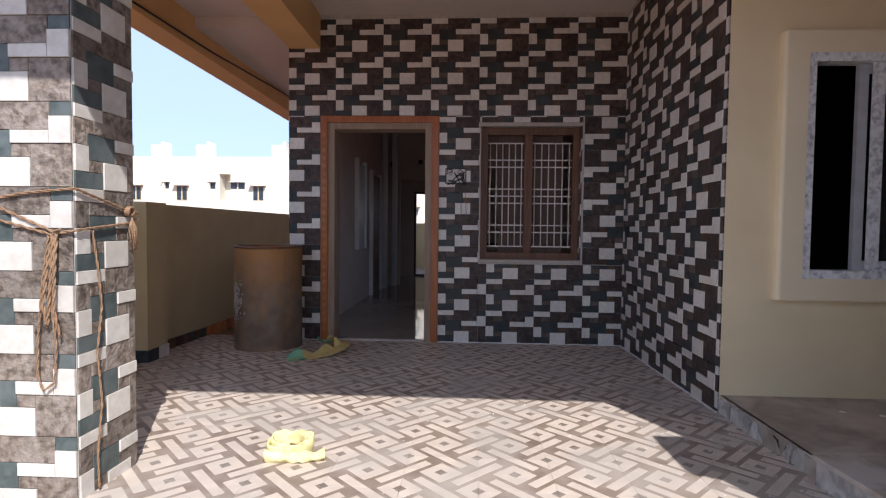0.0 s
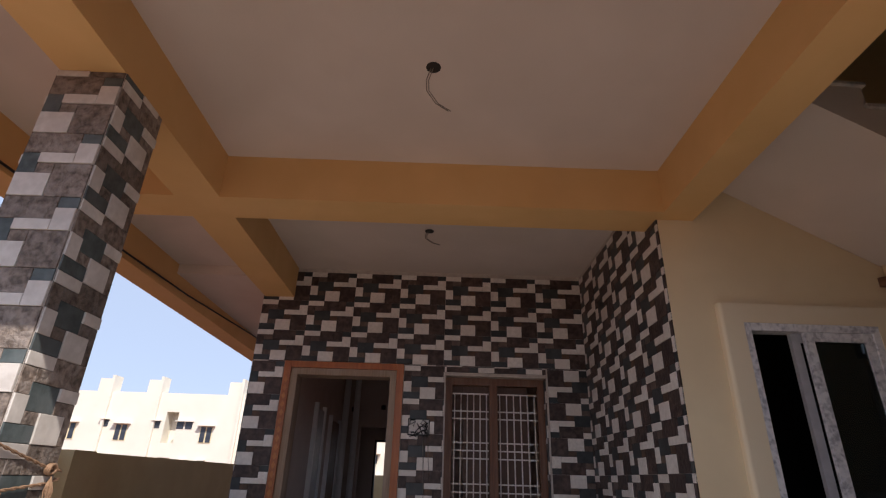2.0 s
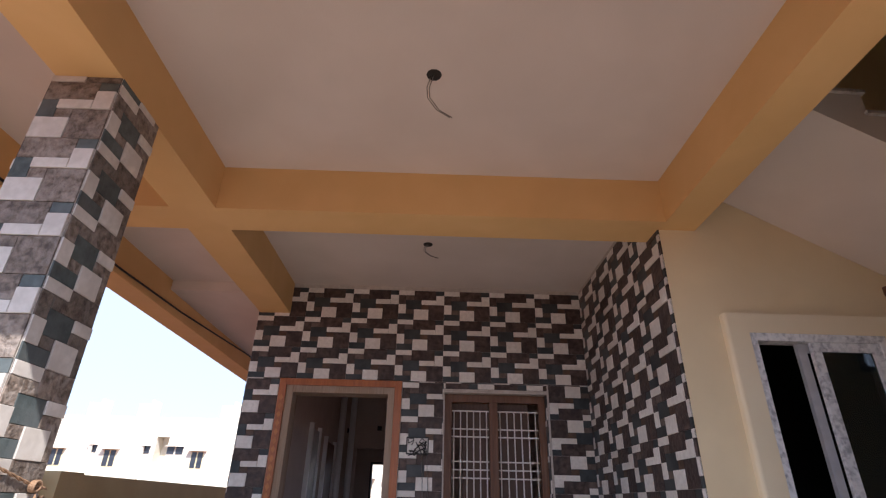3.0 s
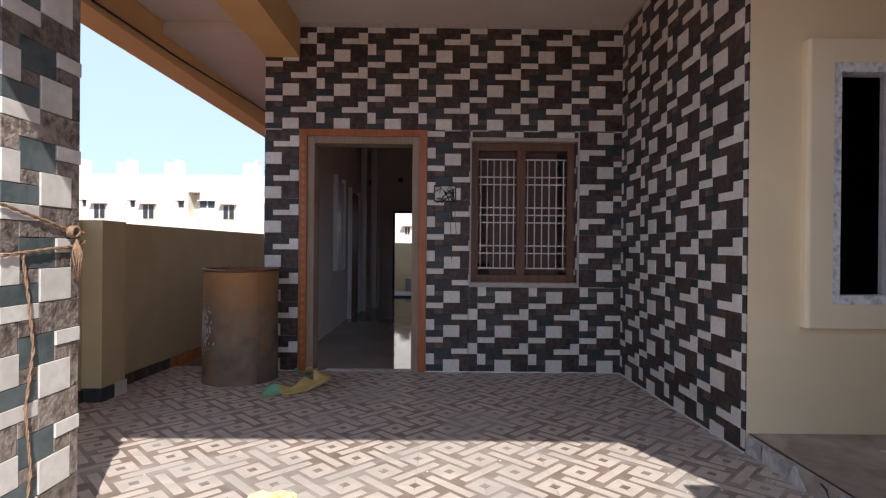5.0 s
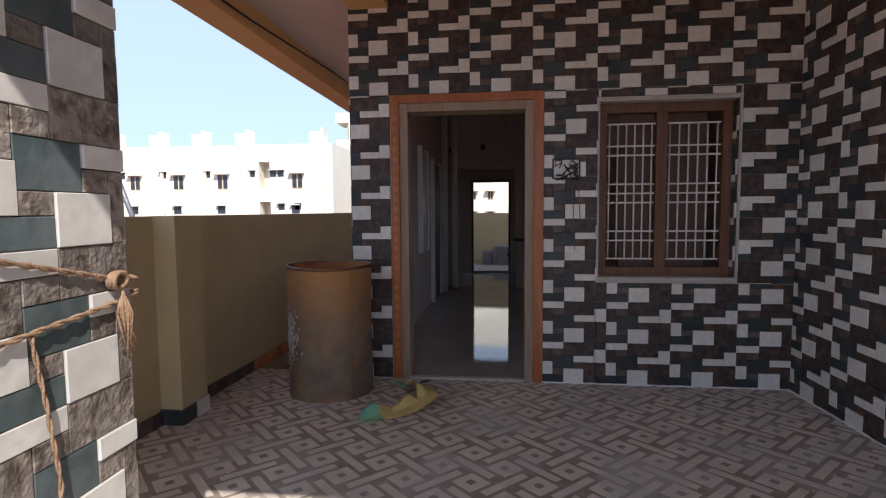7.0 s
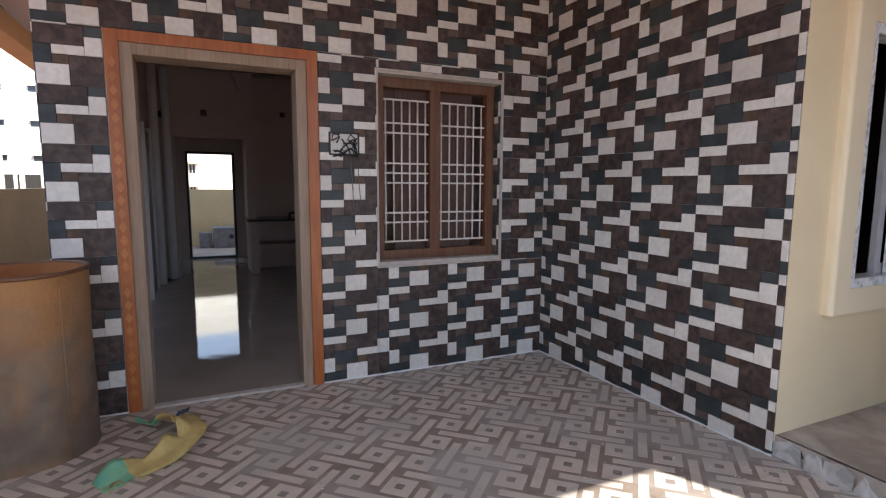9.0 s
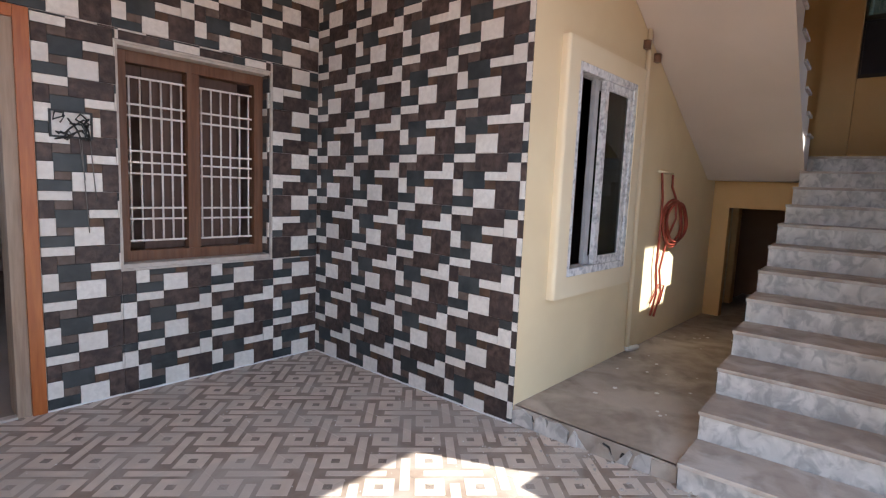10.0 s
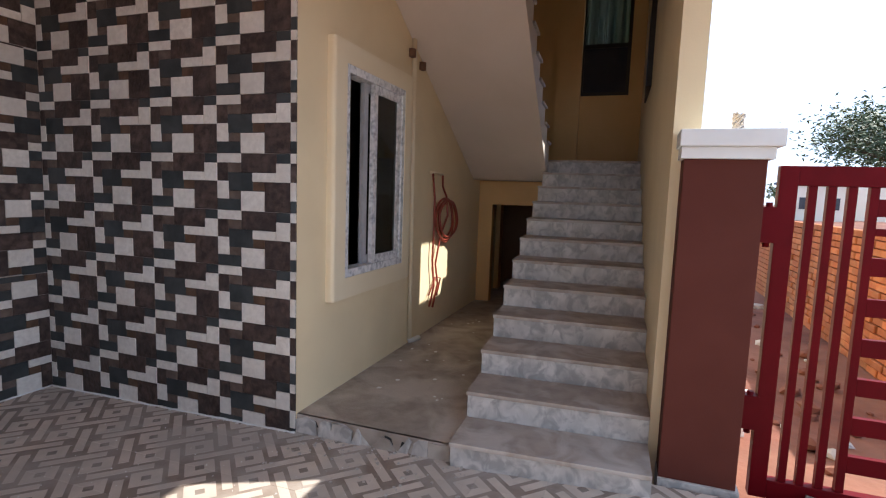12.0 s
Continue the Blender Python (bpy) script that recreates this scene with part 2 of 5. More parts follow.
glass = bpy.data.materials.new("window_glass")
glass.use_nodes = True
gb = glass.node_tree.nodes["Principled BSDF"]
gb.inputs["Base Color"].default_value = (0.10, 0.13, 0.12, 1)
gb.inputs["Roughness"].default_value = 0.03
gb.inputs["Transmission Weight"].default_value = 0.9
gb.inputs["IOR"].default_value = 1.45
M["glass"] = glass
clear = glass.copy()
clear.name = "clear_glass"
clear.node_tree.nodes["Principled BSDF"].inputs["Base Color"].default_value = (0.55, 0.65, 0.65, 1)
M["clear_glass"] = clear


# ---- builders ----
def box(bm, x0, x1, y0, y1, z0, z1, mi=0):
    v = [bm.verts.new((x, y, z)) for x in (x0, x1) for y in (y0, y1) for z in (z0, z1)]
    for f in ((0, 1, 3, 2), (4, 6, 7, 5), (0, 4, 5, 1), (2, 3, 7, 6), (0, 2, 6, 4), (1, 5, 7, 3)):
        bm.faces.new([v[i] for i in f]).material_index = mi
    return v


def boxes(*items):
    bm = bmesh.new()
    for it in items:
        box(bm, *it)
    return bm


def bevelled(bm, width=0.004, segments=2):
    bmesh.ops.bevel(bm, geom=bm.edges[:], offset=width, segments=segments, affect="EDGES", profile=0.7)
    return bm


def prism(bm, poly, axis, a, b, mi=0):
    """A polygon of (p, q) pulled out along an axis from a to b."""
    def at(p, q, w):
        return {"x": (w, p, q), "y": (p, w, q), "z": (p, q, w)}[axis]
    lo = [bm.verts.new(at(p, q, a)) for p, q in poly]
    hi = [bm.verts.new(at(p, q, b)) for p, q in poly]
    k = len(poly)
    bm.faces.new(lo[::-1]).material_index = mi
    bm.faces.new(hi).material_index = mi
    for i in range(k):
        bm.faces.new((lo[i], lo[(i + 1) % k], hi[(i + 1) % k], hi[i])).material_index = mi


def tube(bm, pts, r, sides=8, mi=0, closed=False, r_end=None):
    """A round bar swept along points."""
    pts = [Vector(p) for p in pts]
    rings, k = [], len(pts)
    side = None
    for i, p in enumerate(pts):
        d = (pts[(i + 1) % k] - pts[i - 1]) if closed or 0 < i < k - 1 else (pts[1] - pts[0] if i == 0 else pts[-1] - pts[-2])
        d.normalize()
        if side is None:
            side = d.orthogonal().normalized()
        side = (side - d * side.dot(d)).normalized()
        up = d.cross(side)
        rad = r if r_end is None else r + (r_end - r) * i / (k - 1)
        rings.append([bm.verts.new(p + rad * (math.cos(a) * side + math.sin(a) * up)) for a in (2 * math.pi * j / sides for j in range(sides))])
    for i in range(k if closed else k - 1):
        a, b = rings[i], rings[(i + 1) % k]
        for j in range(sides):
            f = bm.faces.new((a[j], a[(j + 1) % sides], b[(j + 1) % sides], b[j]))
            f.material_index, f.smooth = mi, True
    if not closed:
        bm.faces.new(rings[0][::-1]).material_index = mi
        bm.faces.new(rings[-1]).material_index = mi


def lathe(bm, profile, centre, sides=48, mi=0):
    """Turns (radius, z) points round the upright through centre."""
    cx, cy, cz = centre
    rings = [[bm.verts.new((cx + r * math.cos(2 * math.pi * j / sides), cy + r * math.sin(2 * math.pi * j / sides), cz + z)) for j in range(sides)] for r, z in profile]
    for a, b in zip(rings, rings[1:]):
        for j in range(sides):
            f = bm.faces.new((a[j], a[(j + 1) % sides], b[(j + 1) % sides], b[j]))
            f.material_index, f.smooth = mi, True
    return rings


def mesh_of(name, bm, mats):
    bmesh.ops.recalc_face_normals(bm, faces=bm.faces[:])
    me = bpy.data.meshes.new(name)
    bm.to_mesh(me)
    bm.free()
    for m in (mats if isinstance(mats, (list, tuple)) else [mats]):
        me.materials.append(M[m] if isinstance(m, str) else m)
    return me


def structure(name, bm, mats, label, category="structure"):
    return tagged(new(name, mesh_of(name, bm, mats)), label, category, kind="structure")


def thing(name, at, label, category, group=""):
    ob = new(name)
    ob.location = at
    ob.empty_display_size = 0.1
    return tagged(ob, label, category, group)


def part(name, bm, mats, parent, label=""):
    """One mesh under a thing or a part; the mesh is given in world coordinates."""
    top = parent
    while top.parent:
        top = top.parent
    bmesh.ops.translate(bm, verts=bm.verts[:], vec=-Vector(top.location))
    ob = new(name, mesh_of(name, bm, mats))
    ob.parent = parent
    return tagged(ob, label)


def solid(name, bm, mats, at, label, category, group=""):
    """A thing that is one mesh, with its origin at its base."""
    bmesh.ops.translate(bm, verts=bm.verts[:], vec=-Vector(at))
    ob = new(name, mesh_of(name, bm, mats))
    ob.location = at
    return tagged(ob, label, category, group)


# ---- plan ----
YB, XR, YC, XL = 5.0, 1.6, 3.04, -1.66     # back wall, right wall, cream wall, left end of the back wall
ZB, ZC, ZG = 2.85, 3.17, -0.16             # underside of beams, ceiling, ground outside
DOOR = (-1.338, -0.182, 2.2)
WIN = (0.222, 1.2, 0.785, 2.13)
SWIN = (2.02, 2.865, 0.85, 2.13)
NORTH = 12.0
XE, ZL, ZP = 5.95, 1.779, 0.15             # end wall of the stairwell, landing, raised passage floor


def floor_z(y):
    """The porch floor climbs a little from the house wall to its open front."""
    return 0.023 * (YB - y)



ground = structure("ground", boxes((-900, 900, -900, 900, ZG - 0.5, ZG)), "soil", "red bare soil ground with stones", "ground")
porch_bm = bmesh.new()
prism(porch_bm, [(0.55, ZG), (YB + 0.1, ZG), (YB + 0.1, floor_z(YB + 0.1) - 0.0035), (0.55, floor_z(0.55) - 0.0035)], "x", -2.75, 1.62)
porch_base = structure("floor_porch", porch_bm, "grout", "porch floor of patterned brown and beige tiles", "floor")
# unseen ground, added and toned for the light it bounces into the porch
ramp_bm = bmesh.new()
prism(ramp_bm, [(0.55, floor_z(0.55) - 0.01), (0.55, ZG - 0.1), (-6.0, ZG - 0.1), (-6.0, ZG + 0.012), (-1.6, ZG + 0.012)], "x", -2.54, 1.93)
ramp = structure("ramp", ramp_bm, "drive", "unseen dusty earth drive added before the porch for its bounced light", "ramp")
floor_in = structure("floor_inside", boxes((XL, 2.75, YB, NORTH + 0.2, ZG, 0.0)), "floor_in", "polished grey stone floor inside the house", "floor")

# back wall with door and window openings
wall_north = structure("wall_north", boxes(
    (XL + 0.01, DOOR[0] + 0.02, YB, YB + 0.2, ZG, ZC), (DOOR[0] + 0.02, DOOR[1] - 0.02, YB, YB + 0.2, DOOR[2] - 0.02, ZC),
    (DOOR[1] - 0.02, WIN[0] + 0.005, YB, YB + 0.2, ZG, ZC), (WIN[0] + 0.005, WIN[1] - 0.005, YB, YB + 0.2, ZG, WIN[2] + 0.01),
    (WIN[0] + 0.005, WIN[1] - 0.005, YB, YB + 0.2, WIN[3] - 0.02, ZC), (WIN[1] - 0.005, XR + 0.15, YB, YB + 0.2, ZG, ZC)),
    "grout", "house wall clad in brown, slate and white mosaic tiles", "wall")
wall_east = structure("wall_east", boxes((XR, XR + 0.15, YC + 0.012, YB, ZG, ZC)), "grout", "porch side wall clad in brown, slate and white mosaic tiles", "wall")
wall_cream = structure("wall_cream", boxes(
    (XR + 0.004, SWIN[0], YC, YC + 0.16, 0.0, 5.5), (SWIN[0], SWIN[1], YC, YC + 0.16, 0.0, SWIN[2]),
    (SWIN[0], SWIN[1], YC, YC + 0.16, SWIN[3], 5.5), (SWIN[1], XE + 0.15, YC, YC + 0.16, 0.0, 5.5)),
    "cream", "smooth cream painted house wall beside the stairs", "wall")
wall_west = structure("wall_west", boxes((XL, XL + 0.15, YB + 0.2, NORTH, ZG, ZC)), "plaster", "plain plastered side wall of the house", "wall")
wall_far = structure("wall_rear", boxes((XL, -1.145, NORTH, NORTH + 0.15, ZG, ZC), (-0.335, 6.0, NORTH, NORTH + 0.15, ZG, ZC), (-1.145, -0.335, NORTH, NORTH + 0.15, 1.945, ZC)),
    "plaster", "plain plastered rear wall of the house", "wall")
wall_kitchen = structure("wall_kitchen", boxes((XL + 0.15, -1.225, 10.0, 10.14, 0, ZC), (-0.25, 2.6, 10.6, 10.74, 0, ZC), (-1.225, -0.27, 10.0, 10.14, 2.04, ZC), (-0.27, -0.15, 10.0, 10.6, 0.84, ZC)),
    "plaster", "plastered inner wall with a wide opening", "wall")
# the gap at y 5.9 to 7.6 is invented, letting daylight into the room
wall_room = structure("wall_room", boxes((2.6, 2.75, YB + 0.2, 5.9, 0, ZC), (2.6, 2.75, 5.9, 7.6, 0, 0.7), (2.6, 2.75, 5.9, 7.6, 2.2, ZC), (2.6, 2.75, 7.6, NORTH, 0, ZC), (XR + 0.15, 5.75, YB, YB + 0.2, ZG, ZC), (5.75, 5.9, YC, YB, ZG, ZC)), "plaster", "plain plastered inner wall with an added unseen opening for daylight", "wall")

ceiling = structure("ceiling", boxes((-2.62, 1.84, 0.98, YB, ZC, ZC + 0.13)), "ceiling", "flat white painted porch ceiling", "ceiling")
# past x 2.75 it is an added eave keeping sun off the room's opening
ceiling_in = structure("ceiling_inside", boxes((-2.62, 3.8, YB + 0.003, NORTH + 0.2, ZC - 0.1, ZC + 0.13), (1.85, 5.75, YC + 0.16, YB + 0.2, ZC, ZC + 0.13)), "ceiling", "flat white painted ceiling inside, run out as an added unseen eave", "ceiling")
# corner piece and the front beam's overrun are unseen additions that block stray sun
for nm, b in (("beam_left", (-1.645, -1.345, 0.98, YB + 0.002, ZB, ZC)), ("beam_right", (XR + 0.008, 1.85, 0.98, 3.05, ZB, ZC)), ("beam_corner", (1.85, 1.948, 0.98, 1.18, ZB, ZC + 0.13)),
              ("beam_outer", (-2.86, -2.6, 0.73, NORTH, ZB, ZC + 0.13)), ("beam_front", (-2.6, 2.25, 0.73, 0.98, ZB, ZC + 0.13))):
    structure(nm, boxes(b), "ochre", "ochre painted concrete roof beam", "beam")
structure("beam_cross", boxes((-1.345, XR + 0.008, 2.93, 3.23, ZB, ZC), (-2.6, -1.645, 2.93, 3.23, ZB, ZC)), "ochre", "ochre painted concrete roof beam", "beam")

# stairwell
STAIR_SKEW = 0.0322


def stair_wall_y(x):
    return 1.2189 + STAIR_SKEW * (x - 1.95)


ws = bmesh.new()
for x0, x1, z0, z1 in ((1.95, 4.12, ZG, 5.5), (4.12, 4.95, ZG, 2.35), (4.12, 4.95, 3.1, 5.5), (4.95, XE + 0.15, ZG, 5.5)):
    prism(ws, [(x0, stair_wall_y(x0) - 0.118), (x1, stair_wall_y(x1) - 0.118), (x1, stair_wall_y(x1)), (x0, stair_wall_y(x0))], "z", z0, z1)
wall_stair = structure("wall_stair", ws, "cream", "tall cream painted wall along the stairs", "wall")
LW = (1.504, 2.077, 2.62, 4.1)  # landing window
wall_end = structure("wall_stair_end", boxes((XE, XE + 0.15, 1.2, 2.3, ZG, LW[2]), (XE, XE + 0.15, 2.3, 2.98, 1.3, LW[2]), (XE, XE + 0.15, 2.98, YC, ZG, LW[2]),
    (XE, XE + 0.15, 1.2, LW[0], LW[2], 5.5), (XE, XE + 0.15, LW[1], YC, LW[2], 5.5), (XE, XE + 0.15, LW[0], LW[1], LW[3], 5.5)), "ochre", "ochre painted end wall of the stairwell", "wall")
structure("pilaster", boxes((XE - 0.1, XE - 0.002, 2.055, 2.345, ZL + 0.002, 5.498)), "ochre", "shallow ochre painted pilaster on the stairwell wall", "pilaster")
structure("wall_landing", boxes((5.1, 5.2, 2.88, YC - 0.002, ZG, 1.548), (5.1, 5.2, 2.2, 2.88, 1.28, 1.548)), "ochre", "ochre painted wall with a low opening under the landing", "wall")
# not a known part: raised only to throw shade on the yard wall
structure("parapet", boxes((-2.86, 3.8, NORTH, NORTH + 0.15, ZC + 0.131, 4.5)), "cream", "unseen parapet added on the roof to shade the rear yard", "wall")
# added out of sight to cut the daylight entering above the porch roof
structure("wall_stair_west", boxes((1.86, 1.948, 1.0, YC, ZC + 0.131, 5.5)), "cream", "unseen cream wall added to keep daylight out of the stairwell", "wall")
structure("roof_stair", boxes((1.80, XE + 0.2, 0.95, YC + 0.16, 5.5, 5.62)), "ceiling", "flat roof slab over the stairs", "ceiling")
# end wall first; the sides and roof are added unseen to darken the passage
structure("wall_under_stair", boxes((6.85, 6.95, 2.2, 3.2, ZG, 2.1), (XE + 0.15, 6.95, 2.12, 2.2, ZG, 2.6), (XE + 0.15, 6.95, 3.2, 3.3, ZG, 2.1), (XE + 0.15, 6.95, 2.12, 3.3, 2.1, 2.2)), "passage", "brown painted wall behind the passage, with added unseen sides and roof blocking light", "wall")
passage_floor = structure("floor_passage", boxes((1.612, 6.85, 2.05, YC, ZG, ZP)), "ledge", "dusty raised cement floor under the stairs", "floor")

# boundary wall on the left, with a pier
fence_wall = structure("boundary_wall", boxes((-2.75, -2.56, -1.6, 14.6, ZG, 1.30), (-2.58, -2.42, 3.91, 4.18, -0.004, 1.303)), "fence", "plastered ochre boundary wall with a square pier", "wall")
structure("boundary_wall_rear", boxes((-2.75, 6.0, 14.6, 14.8, ZG, 1.25)), "fence", "plastered boundary wall behind the house", "wall")
structure("ground_rear", boxes((-2.56, 6.0, NORTH + 0.2, 14.6, ZG, -0.03)), "drive", "dusty earth yard behind the house", "ground")

# tiled porch pillar
PX0, PX1, PY0, PY1 = -1.655, -1.345, 1.79, 2.125
pillar = structure("pillar", boxes((PX0, PX1, PY0, PY1, ZG, ZB)), "grout", "square porch pillar clad in mosaic tiles", "pillar")


# ---- stairs ----
RISE, RUN, SX, SZ = 0.144, 0.3059, 1.5515, 0.1946
stairs = thing("staircase", (SX, 1.69, 0), "grey marble staircase with dusty treads and straight risers", "staircase")


def step_plan(x0, x1):
    """Plan of a step from nosing x0 to x1; the flight stands slightly askew."""
    def left(x):
        return (x, 2.130 + 0.0392 * (x - SX))

    def right(x):
        return (x + 0.0609, stair_wall_y(x + 0.0609) + 0.002)
    return [left(x0), right(x0), right(x1), left(x1)]


for i in range(12):
    x, z = SX + RUN * i, SZ + RISE * i
    x1 = x + RUN if i < 11 else XE - 0.063
    r, t_ = bmesh.new(), bmesh.new()
    prism(r, [(px, py - (0.005 if k in (0, 3) else 0)) for k, (px, py) in enumerate(step_plan(x + 0.018, x1 + (0.018 if i < 11 else 0)))], "z", 0.0 if i == 0 else z - RISE - 0.02, z - 0.022)
    part("riser", r, "marble", stairs)
    prism(t_, step_plan(x, x1 + (0.015 if i < 11 else 0)), "z", z - 0.022, z)
    part("tread", bevelled(t_, 0.005), "tread", stairs, "dusty brown-grey stone tread")
mass = bmesh.new()
prism(mass, [(1.95, 0.0), (5.0, 0.0), (5.0, 1.50), (4.9, 1.50), (1.95, 0.12)], "y", 1.34, 2.12)
part("stair_core", mass, "concrete", stairs)

upper = thing("upper_flight", (3.3, 2.6, ZL), "sloping white soffit of the upper stair flight", "staircase")


def flight_edge(x):
    return 2.13 + 0.05 * (x - 2.82)


fl = bmesh.new()
UR = (4.84 - 1.87) / 11
poly = [(4.84, 1.55), (1.87, 3.213)]
for i in range(11):
    poly += [(1.87 + UR * i, ZL + RISE * (11 - i)), (1.87 + UR * (i + 1), ZL + RISE * (11 - i))]
prism(fl, poly, "y", 2.12, YC - 0.002)
for v in fl.verts:
    if v.co.y < 2.5:
        v.co.y = flight_edge(v.co.x)
part("flight_slab", fl, "ceiling", upper)
for i in range(11):
    x, z = 1.87 + UR * i, ZL + RISE * (11 - i)
    ut = bmesh.new()
    prism(ut, [(x - 0.02, flight_edge(x) - 0.02), (x + UR + 0.015, flight_edge(x + UR) - 0.02), (x + UR + 0.015, YC - 0.004), (x - 0.02, YC - 0.004)], "z", z + 0.001, z + 0.022)
    part("tread", ut, "marble", upper)
structure("landing", boxes((4.843, XE, 2.32, YC, 1.55, ZL)), "ceiling", "stair landing slab", "landing")

# broken marble strip along the edge of the raised passage
edge = thing("broken_edging", (1.68, 2.62, 0), "broken grey marble edging along the raised passage floor", "edging")
rng = random.Random(5)
part("bedding", boxes((1.688, 1.702, 2.137, YC - 0.004, 0.0, 0.100)), "ledge", edge, "rough mortar bedding behind the edging")
# no real holes: near-black patches on the bedding stand for shaded gaps
for hy, hw, hz, hh in ((2.36, 0.05, 0.03, 0.035), (2.45, 0.06, 0.035, 0.045), (2.70, 0.045, 0.02, 0.05), (2.90, 0.07, 0.045, 0.04)):
    hole = bmesh.new()
    prism(hole, [(hy, hz), (hy + hw, hz + 0.2 * hh), (hy + 0.8 * hw, hz + hh), (hy + 0.2 * hw, hz + 0.8 * hh)], "x", 1.6845, 1.6875)
    part("gap", hole, "tile_gap", edge, "dark patch painted as a shaded gap in the broken edging")
y = 2.14
while y < YC - 0.04:
    w = rng.uniform(0.04, 0.15)
    y1 = min(y + w, YC - 0.008)
    e = bmesh.new()
    x0 = 1.668 + rng.uniform(0, 0.014)
    kind_ = rng.random()
    if kind_ < 0.25:  # shard leaning on the others
        a, h = rng.uniform(-0.05, 0.05), rng.uniform(0.07, 0.098)
        prism(e, [(y, 0.0), (y1, 0.0), (y1 - 0.3 * w + a, h), (y + 0.4 * w + a, h * 0.8)], "x", x0, 1.686)
    else:
        prism(e, [(y - 0.004, 0.0), (y1 + 0.004, 0.0), (y1 + rng.uniform(-0.012, 0.01), rng.uniform(0.06, 0.103)), (y + rng.uniform(0.4, 0.6) * w, rng.uniform(0.09, 0.104)), (y + rng.uniform(-0.01, 0.015), rng.uniform(0.06, 0.103))], "x", x0, 1.686)
    part("chip", e, rng.choice(("marble", "marble", "marble", "marble", "t_taupe", "ledge")), edge)
    y = y1 + (rng.uniform(0.01, 0.035) if rng.random() < 0.25 else 0)
for i in range(110):
    sx, sy = rng.uniform(1.3, 1.66), rng.uniform(2.0, 3.0)
    if i % 3:
        sx = 1.665 - abs(rng.gauss(0, 0.09))
    rub = bmesh.new()
    bmesh.ops.create_icosphere(rub, subdivisions=1, radius=rng.uniform(0.003, 0.011))
    for v in rub.verts:
        v.co *= rng.uniform(0.6, 1.2)
        v.co.z *= 0.6
    bmesh.ops.translate(rub, verts=rub.verts[:], vec=(sx, sy, floor_z(sy) - 0.046))
    part("crumb", rub, "concrete", edge)
edge.location += Vector((-0.077, 0, 0.05))

for i in range(26):
    fb = bmesh.new()
    r = rng.uniform(0.005, 0.016)
    bmesh.ops.create_cone(fb, cap_ends=True, segments=8, radius1=r, radius2=r * 0.8, depth=0.002)
    for v in fb.verts:
        v.co.x *= rng.uniform(0.7, 1.7)
    bmesh.ops.translate(fb, verts=fb.verts[:], vec=(rng.uniform(1.8, 4.2), rng.uniform(2.3, 2.98), ZP + 0.001))
    part("paint_splash", fb, "white_paint", passage_floor)

# ---- gate pillar and gate ----
gp = thing("gate_pillar", (1.98, 0.99, ZG), "maroon-brown gate pillar with a stepped white cap", "pillar")
part("shaft", bevelled(boxes((1.80, 2.13, 0.853, 1.175, 0.107, 1.577)), 0.006), "brown_paint", gp)
part("plinth", bevelled(boxes((1.785, 2.145, 0.838, 1.178, ZG, 0.107)), 0.004), "marble", gp, "mottled stone skirting")
cap = part("cap", bevelled(boxes((1.775, 2.155, 0.83, 1.19, 1.577, 1.628)), 0.006), "white_paint", gp, "white moulded cap")
part("cap_top", bevelled(boxes((1.745, 2.185, 0.805, 1.20, 1.628, 1.70)), 0.008), "white_paint", cap)
wisp = bmesh.new()
rng = random.Random(9)
for k in range(7):
    a = k * 0.9
    pts = [(2.10, 0.93, 1.702)]
    for q in range(1, 6):
        pts.append((2.10 + 0.022 * math.cos(a + q), 0.93 + 0.022 * math.sin(a + 1.3 * q), 1.702 + 0.022 * q + rng.uniform(-0.006, 0.008)))
    tube(wisp, pts, 0.007, 5)
solid("wire_tuft", wisp, "concrete", (2.10, 0.93, 1.70), "small tuft of bent wire on the pillar cap", "wire")

GX0, GX1, GTOP, GBOT = 1.955, 1.990, 1.562, 0.03
gate = thing("gate", (1.97, -0.3, ZG), "glossy dark red steel gate leaf standing open", "gate")
part("stile", bevelled(boxes((GX0 - 0.01, GX1 + 0.01, 0.70, 0.772, GBOT, GTOP)), 0.004), "red", gate)
part("stile", bevelled(boxes((GX0 - 0.01, GX1 + 0.01, -1.16, -1.10, GBOT, GTOP)), 0.004), "red", gate)
part("rail", bevelled(boxes((GX0 - 0.008, GX1 + 0.008, -1.10, 0.70, GTOP - 0.085, GTOP)), 0.004), "red", gate)
part("rail", bevelled(boxes((GX0 - 0.008, GX1 + 0.008, -1.10, 0.70, GBOT, GBOT + 0.09)), 0.004), "red", gate)
for yc in (0.640, 0.569, 0.495, 0.418, -0.02, -0.09, -0.16, -0.24, -0.68, -0.75, -0.82, -0.90):
    part("bar", bevelled(boxes((GX0, GX1, yc - 0.0165, yc + 0.0165, GBOT + 0.09, GTOP - 0.085)), 0.003), "red", gate)
for y0, y1 in ((-0.003, 0.401), (-0.663, -0.257)):
    for z, hz in [(1.391, 0.037), (1.288, 0.016)] + [(1.139 - 0.177 * k, 0.039) for k in range(6)]:
        part("slat", bevelled(boxes((GX0 + 0.002, GX1 - 0.002, y0, y1, z - hz, z + hz)), 0.003), "red", gate)
for z in (0.35, 1.22):
    h = part("hinge", boxes((1.94, 2.0, 0.762, 0.854, z, z + 0.16)), "red", gate)
    hb = bmesh.new()
    tube(hb, [(1.955, 0.80, z - 0.02), (1.955, 0.80, z + 0.18)], 0.014, 8)
    part("pin", hb, "red", h)

